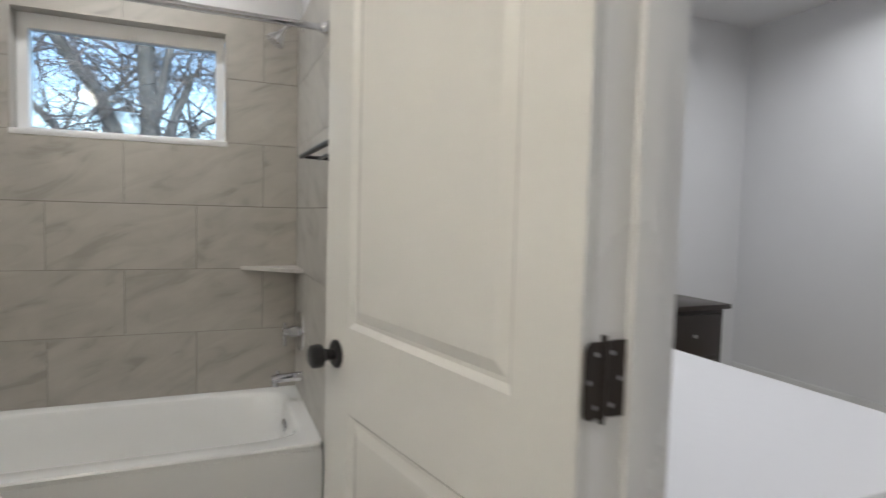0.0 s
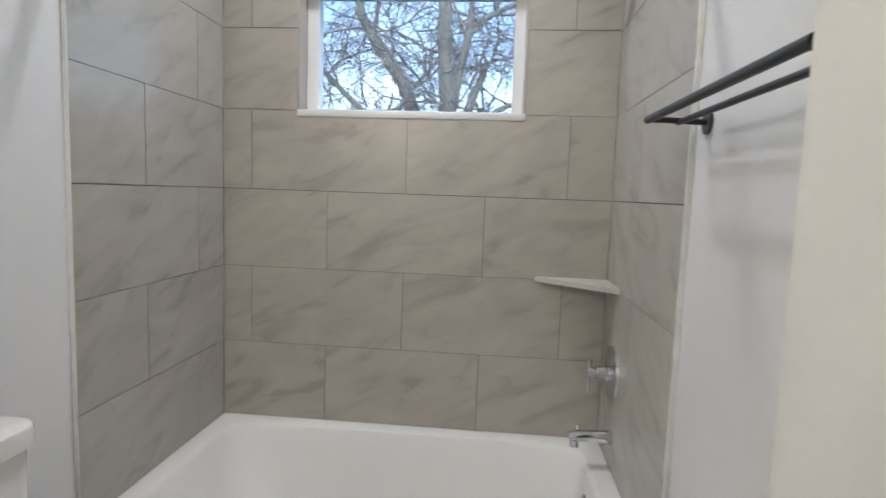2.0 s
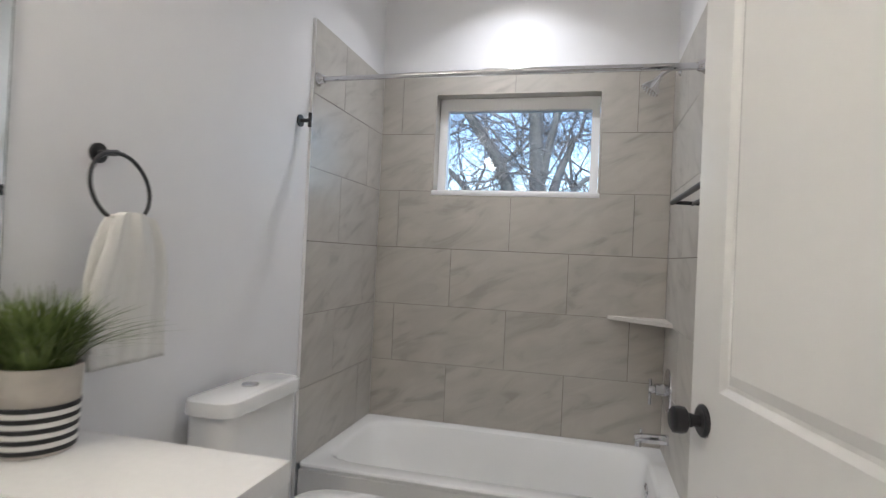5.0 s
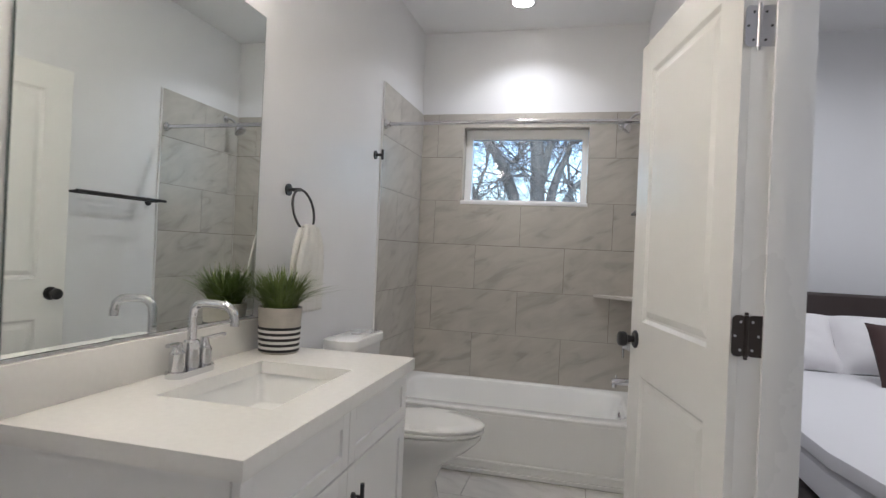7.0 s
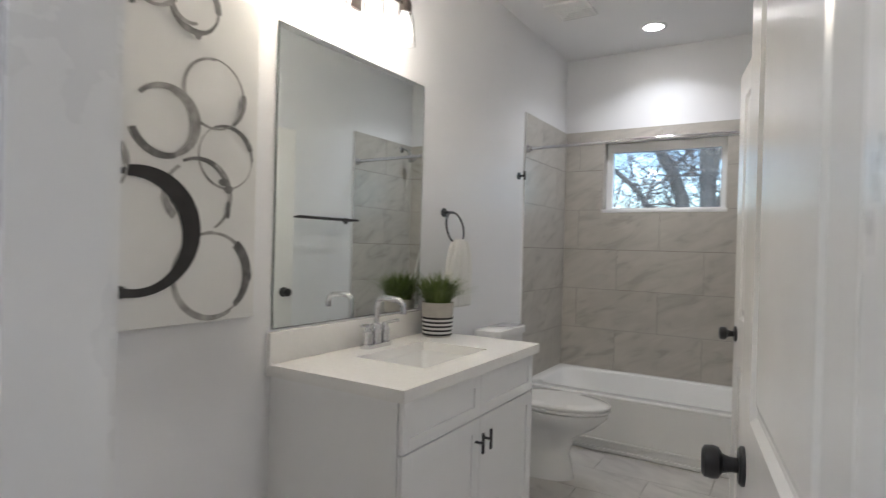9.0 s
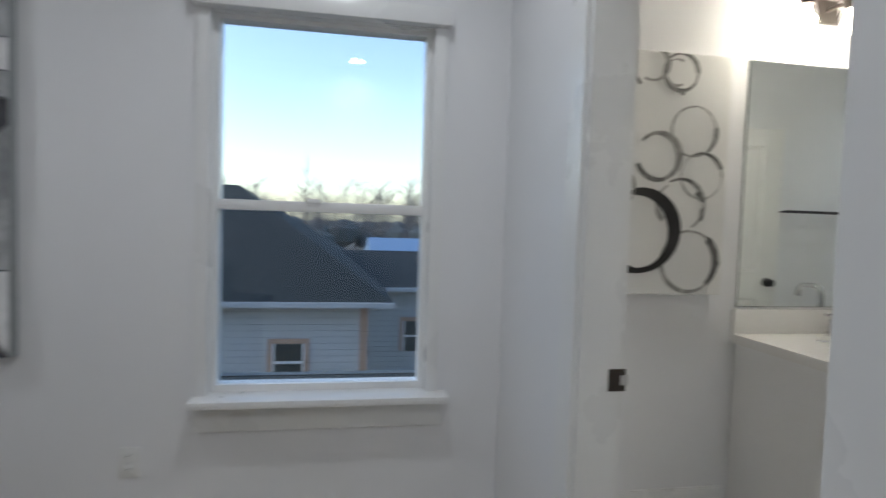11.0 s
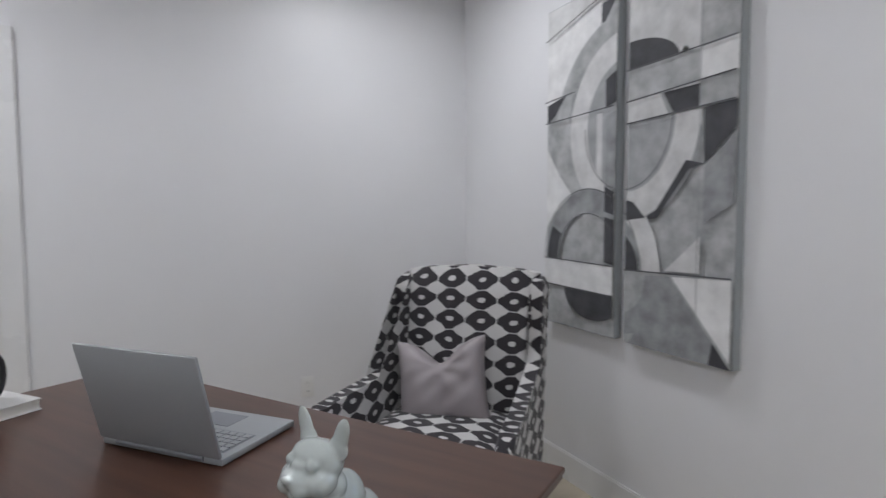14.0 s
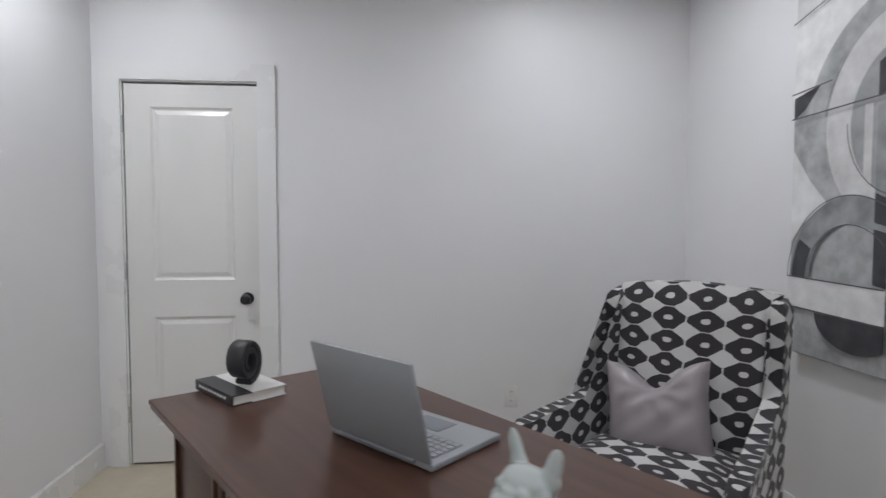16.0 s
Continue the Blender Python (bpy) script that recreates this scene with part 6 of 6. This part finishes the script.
def yard_oak():
    """The tree close behind the bathroom window: a stout bole, crooked limbs and a haze of twigs."""
    TY = 6.5
    t = thing("oak_tree", "large bare winter oak close behind the bathroom window", "tree", pose(0.0, TY, GZ))
    rnd = random.Random(31)
    bt, bl = bmesh.new(), bmesh.new()

    def crooked(p, d, ln, r, n, g, lift=0.0):
        pts, dd = [p], d.normalized()
        for _ in range(n):
            dd = (dd + Vector((rnd.gauss(0, g), rnd.gauss(0, g), rnd.gauss(lift, g)))).normalized()
            pts.append(pts[-1] + dd * ln / n)
        return pts

    def twigs(p, d, ln, r, lev):
        pts = crooked(p, d, ln, r, 5, 0.30, -0.02)
        tube(pts, max(r, 0.0035), 5 if lev < 1 else 3, bl, taper=0.5)
        if lev >= 4:
            return
        for _ in range((4, 3, 3, 2)[lev]):
            i = rnd.randint(1, 5)
            side = Vector((rnd.gauss(0, 1), rnd.gauss(0, 0.7), rnd.gauss(0.1, 0.8))).normalized()
            dd = ((pts[i] - pts[i - 1]).normalized() * 0.9 + side * 0.8 + Vector((0, 0, -0.25))).normalized()
            twigs(pts[i], dd, ln * rnd.uniform(0.5, 0.85), r * 0.6, lev + 1)

    def limb(points, r0, r1, count, reach=1.4):
        P = [Vector(q) + Vector((0, 0, -GZ)) for q in points]
        n = 6
        smooth_pts = []
        for i in range(len(P) - 1):
            a, b, c, d = P[max(i - 1, 0)], P[i], P[i + 1], P[min(i + 2, len(P) - 1)]
            for k in range(n):
                f = k / n
                q = 0.5 * ((2 * b) + (c - a) * f + (2 * a - 5 * b + 4 * c - d) * f * f + (3 * b - a - 3 * c + d) * f ** 3)
                smooth_pts.append(q + Vector((rnd.gauss(0, r1 * 0.12), 0, 0)))
        smooth_pts.append(P[-1])
        tube(smooth_pts, r0, 12, bt, taper=r1 / r0)
        for _ in range(count):
            i = rnd.randint(2, len(smooth_pts) - 1)
            side = Vector((rnd.gauss(0, 1), rnd.gauss(0, 0.6), rnd.gauss(0.25, 0.7))).normalized()
            twigs(smooth_pts[i], side, reach * rnd.uniform(0.6, 1.3), 0.020, 0)
    limb([(0.28, 0, GZ - 0.2), (0.29, 0, 0.5), (0.30, 0, 2.2), (0.24, 0, 3.1), (0.18, 0, 4.2), (0.05, 0.2, 6.5)], 0.17, 0.085, 6)
    limb([(0.34, 0, 2.45), (0.44, 0, 3.05), (0.56, 0, 3.65), (0.62, 0.1, 4.4), (0.7, 0.2, 6.0)], 0.075, 0.04, 5)
    limb([(0.55, 0, 3.62), (0.76, 0, 3.84), (1.02, 0.1, 4.02), (1.6, 0.2, 4.3)], 0.055, 0.03, 6)
    limb([(0.40, 0, 1.7), (0.55, 0, 2.35), (0.66, 0.05, 2.75), (0.80, 0.1, 3.08), (0.84, 0.1, 3.3)], 0.095, 0.04, 6, 0.7)
    limb([(0.45, 0, 1.5), (0.85, 0, 2.3), (1.12, 0.1, 2.6), (1.8, 0.2, 2.8)], 0.06, 0.03, 5, 0.9)
    limb([(0.22, 0, 1.0), (-0.16, 0, 2.3), (-0.50, 0, 3.05), (-0.86, 0, 3.55), (-1.10, 0, 4.05), (-1.5, 0.2, 5.6)], 0.125, 0.055, 15)
    limb([(-0.9, 0, 3.6), (-0.80, 0, 4.1), (-0.8, 0.1, 5.0)], 0.035, 0.02, 4)
    limb([(-0.35, 0, 2.75), (-0.1, 0.1, 3.05), (0.2, 0.2, 3.45)], 0.04, 0.02, 4)
    limb([(-0.3, 0.3, 1.2), (-0.9, 0.3, 2.3), (-1.6, 0.4, 3.0), (-2.2, 0.5, 3.6)], 0.07, 0.03, 14)
    part("trunk", bt, BARK, t)
    part("crown", bl, TWIG, t, "leafless brown twigs", kind="stuff")
    return t


yard_oak()
bare_tree("oak_tree", 1.2, 12.5, 0.12, 12.0, 21, "bare winter tree with crooked limbs", 5, (0.10, 0.0), spread=0.75)
bare_tree("oak_tree", -4.2, 17.0, 0.14, 12.0, 8, "bare winter tree further back in the yard", 6, (0.12, 0.0), spread=0.65)
rnd = random.Random(12)
far = thing("far_woods", "distant dusky line of bare trees on the horizon", "trees")
bt = bmesh.new()
for i in range(230):
    y = rnd.uniform(-40, 60)
    x = rnd.uniform(-75, -55)
    h = rnd.uniform(5.5, 8.0) * (1.3 if rnd.random() < 0.15 else 1)
    tube([(x, y, GZ), (x, y, GZ + h)], 0.08, 4, bt, taper=0.3)
    for k in range(34):
        z0 = GZ + h * rnd.uniform(0.35, 0.95)
        a = rnd.uniform(0, 6.28)
        l = rnd.uniform(0.8, 2.2)
        tube([(x, y, z0), (x + l * 0.5 * math.cos(a), y + l * 0.5 * math.sin(a), z0 + 0.5 * l), (x + l * math.cos(a), y + l * math.sin(a), z0 + 0.8 * l)], 0.028, 3, bt, taper=0.3)
part("woods", bt, TWIG, far, kind="stuff", smooth=False)
bt = bmesh.new()
for i in range(260):
    y, x = rnd.uniform(-45, 65), rnd.uniform(-80, -60)
    r = rnd.uniform(1.0, 2.2)
    bmesh.ops.create_icosphere(bt, subdivisions=1, radius=1, matrix=Matrix.Translation((x, y, GZ + 2.2 + rnd.uniform(-1, 1.2))) @ Matrix.Diagonal((r, r, r * 0.8, 1)))
part("undergrowth", bt, mat("far_scrub", (0.11, 0.13, 0.13), 0.95), far, kind="stuff", smooth=False)

# ---- tiles, laid last ----
tile_wall("wall_tile_north", boxes((0, BX0, 0.003, 0.0118, Z0, ZT), (BX1, 1.50, 0.003, 0.0118, Z0, ZT), (BX0, BX1, 0.003, 0.0118, Z0, BZ0 - 0.024), (BX0, BX1, 0.003, 0.0118, BZ1, ZT)), north, TILE, "large beige veined stone tiles round the window", "xz", 0.0, 0.009)
tile_wall("wall_tile_west", boxes((WX + 0.0005, -0.003, -0.805, 0.003, Z0, ZT)), side_w, TILE_SIDE, "large beige veined stone tiles on the shower side wall", "yz", -0.010, 0.0)
tile_wall("wall_tile_east", boxes((1.503, EN - 0.0005, -0.81, 0.003, Z0, ZT)), side_e, TILE_SIDE, "large beige veined stone tiles on the shower side wall", "yz", 1.5, 1.51)
structure("tile_edge_trim", boxes((WX + 0.0005, 0.0005, -0.808, -0.8052, 0.0, ZT), (1.4995, EN - 0.0005, -0.816, -0.8102, 0.0, ZT)), TRIM, "thin pale tile edge trim")
cache = {}
yy, row = -0.80, 0
while yy > SY1:
    y1, y0 = yy, max(yy - 0.305, SY1)
    xs = [0.0] + [v for v in ((0.61, 1.22) if row % 2 == 0 else (0.305, 0.915, 1.525))] + [EX2 - 0.012]
    for a, b in zip(xs, xs[1:]):
        key = (round(b - a, 3), round(y1 - y0, 3))
        if key not in cache:
            cache[key] = mesh_of("floor_tile", prism([(G, G), (key[0] - G, G), (key[0] - G, key[1] - G), (G, key[1] - G)], 0, 0.006, "xy"), FTILE)
        ob = new("floor_tile", cache[key])
        ob.location = (a, y0, -0.0058)
        ob.parent = bath_floor
    yy -= 0.305
    row += 1
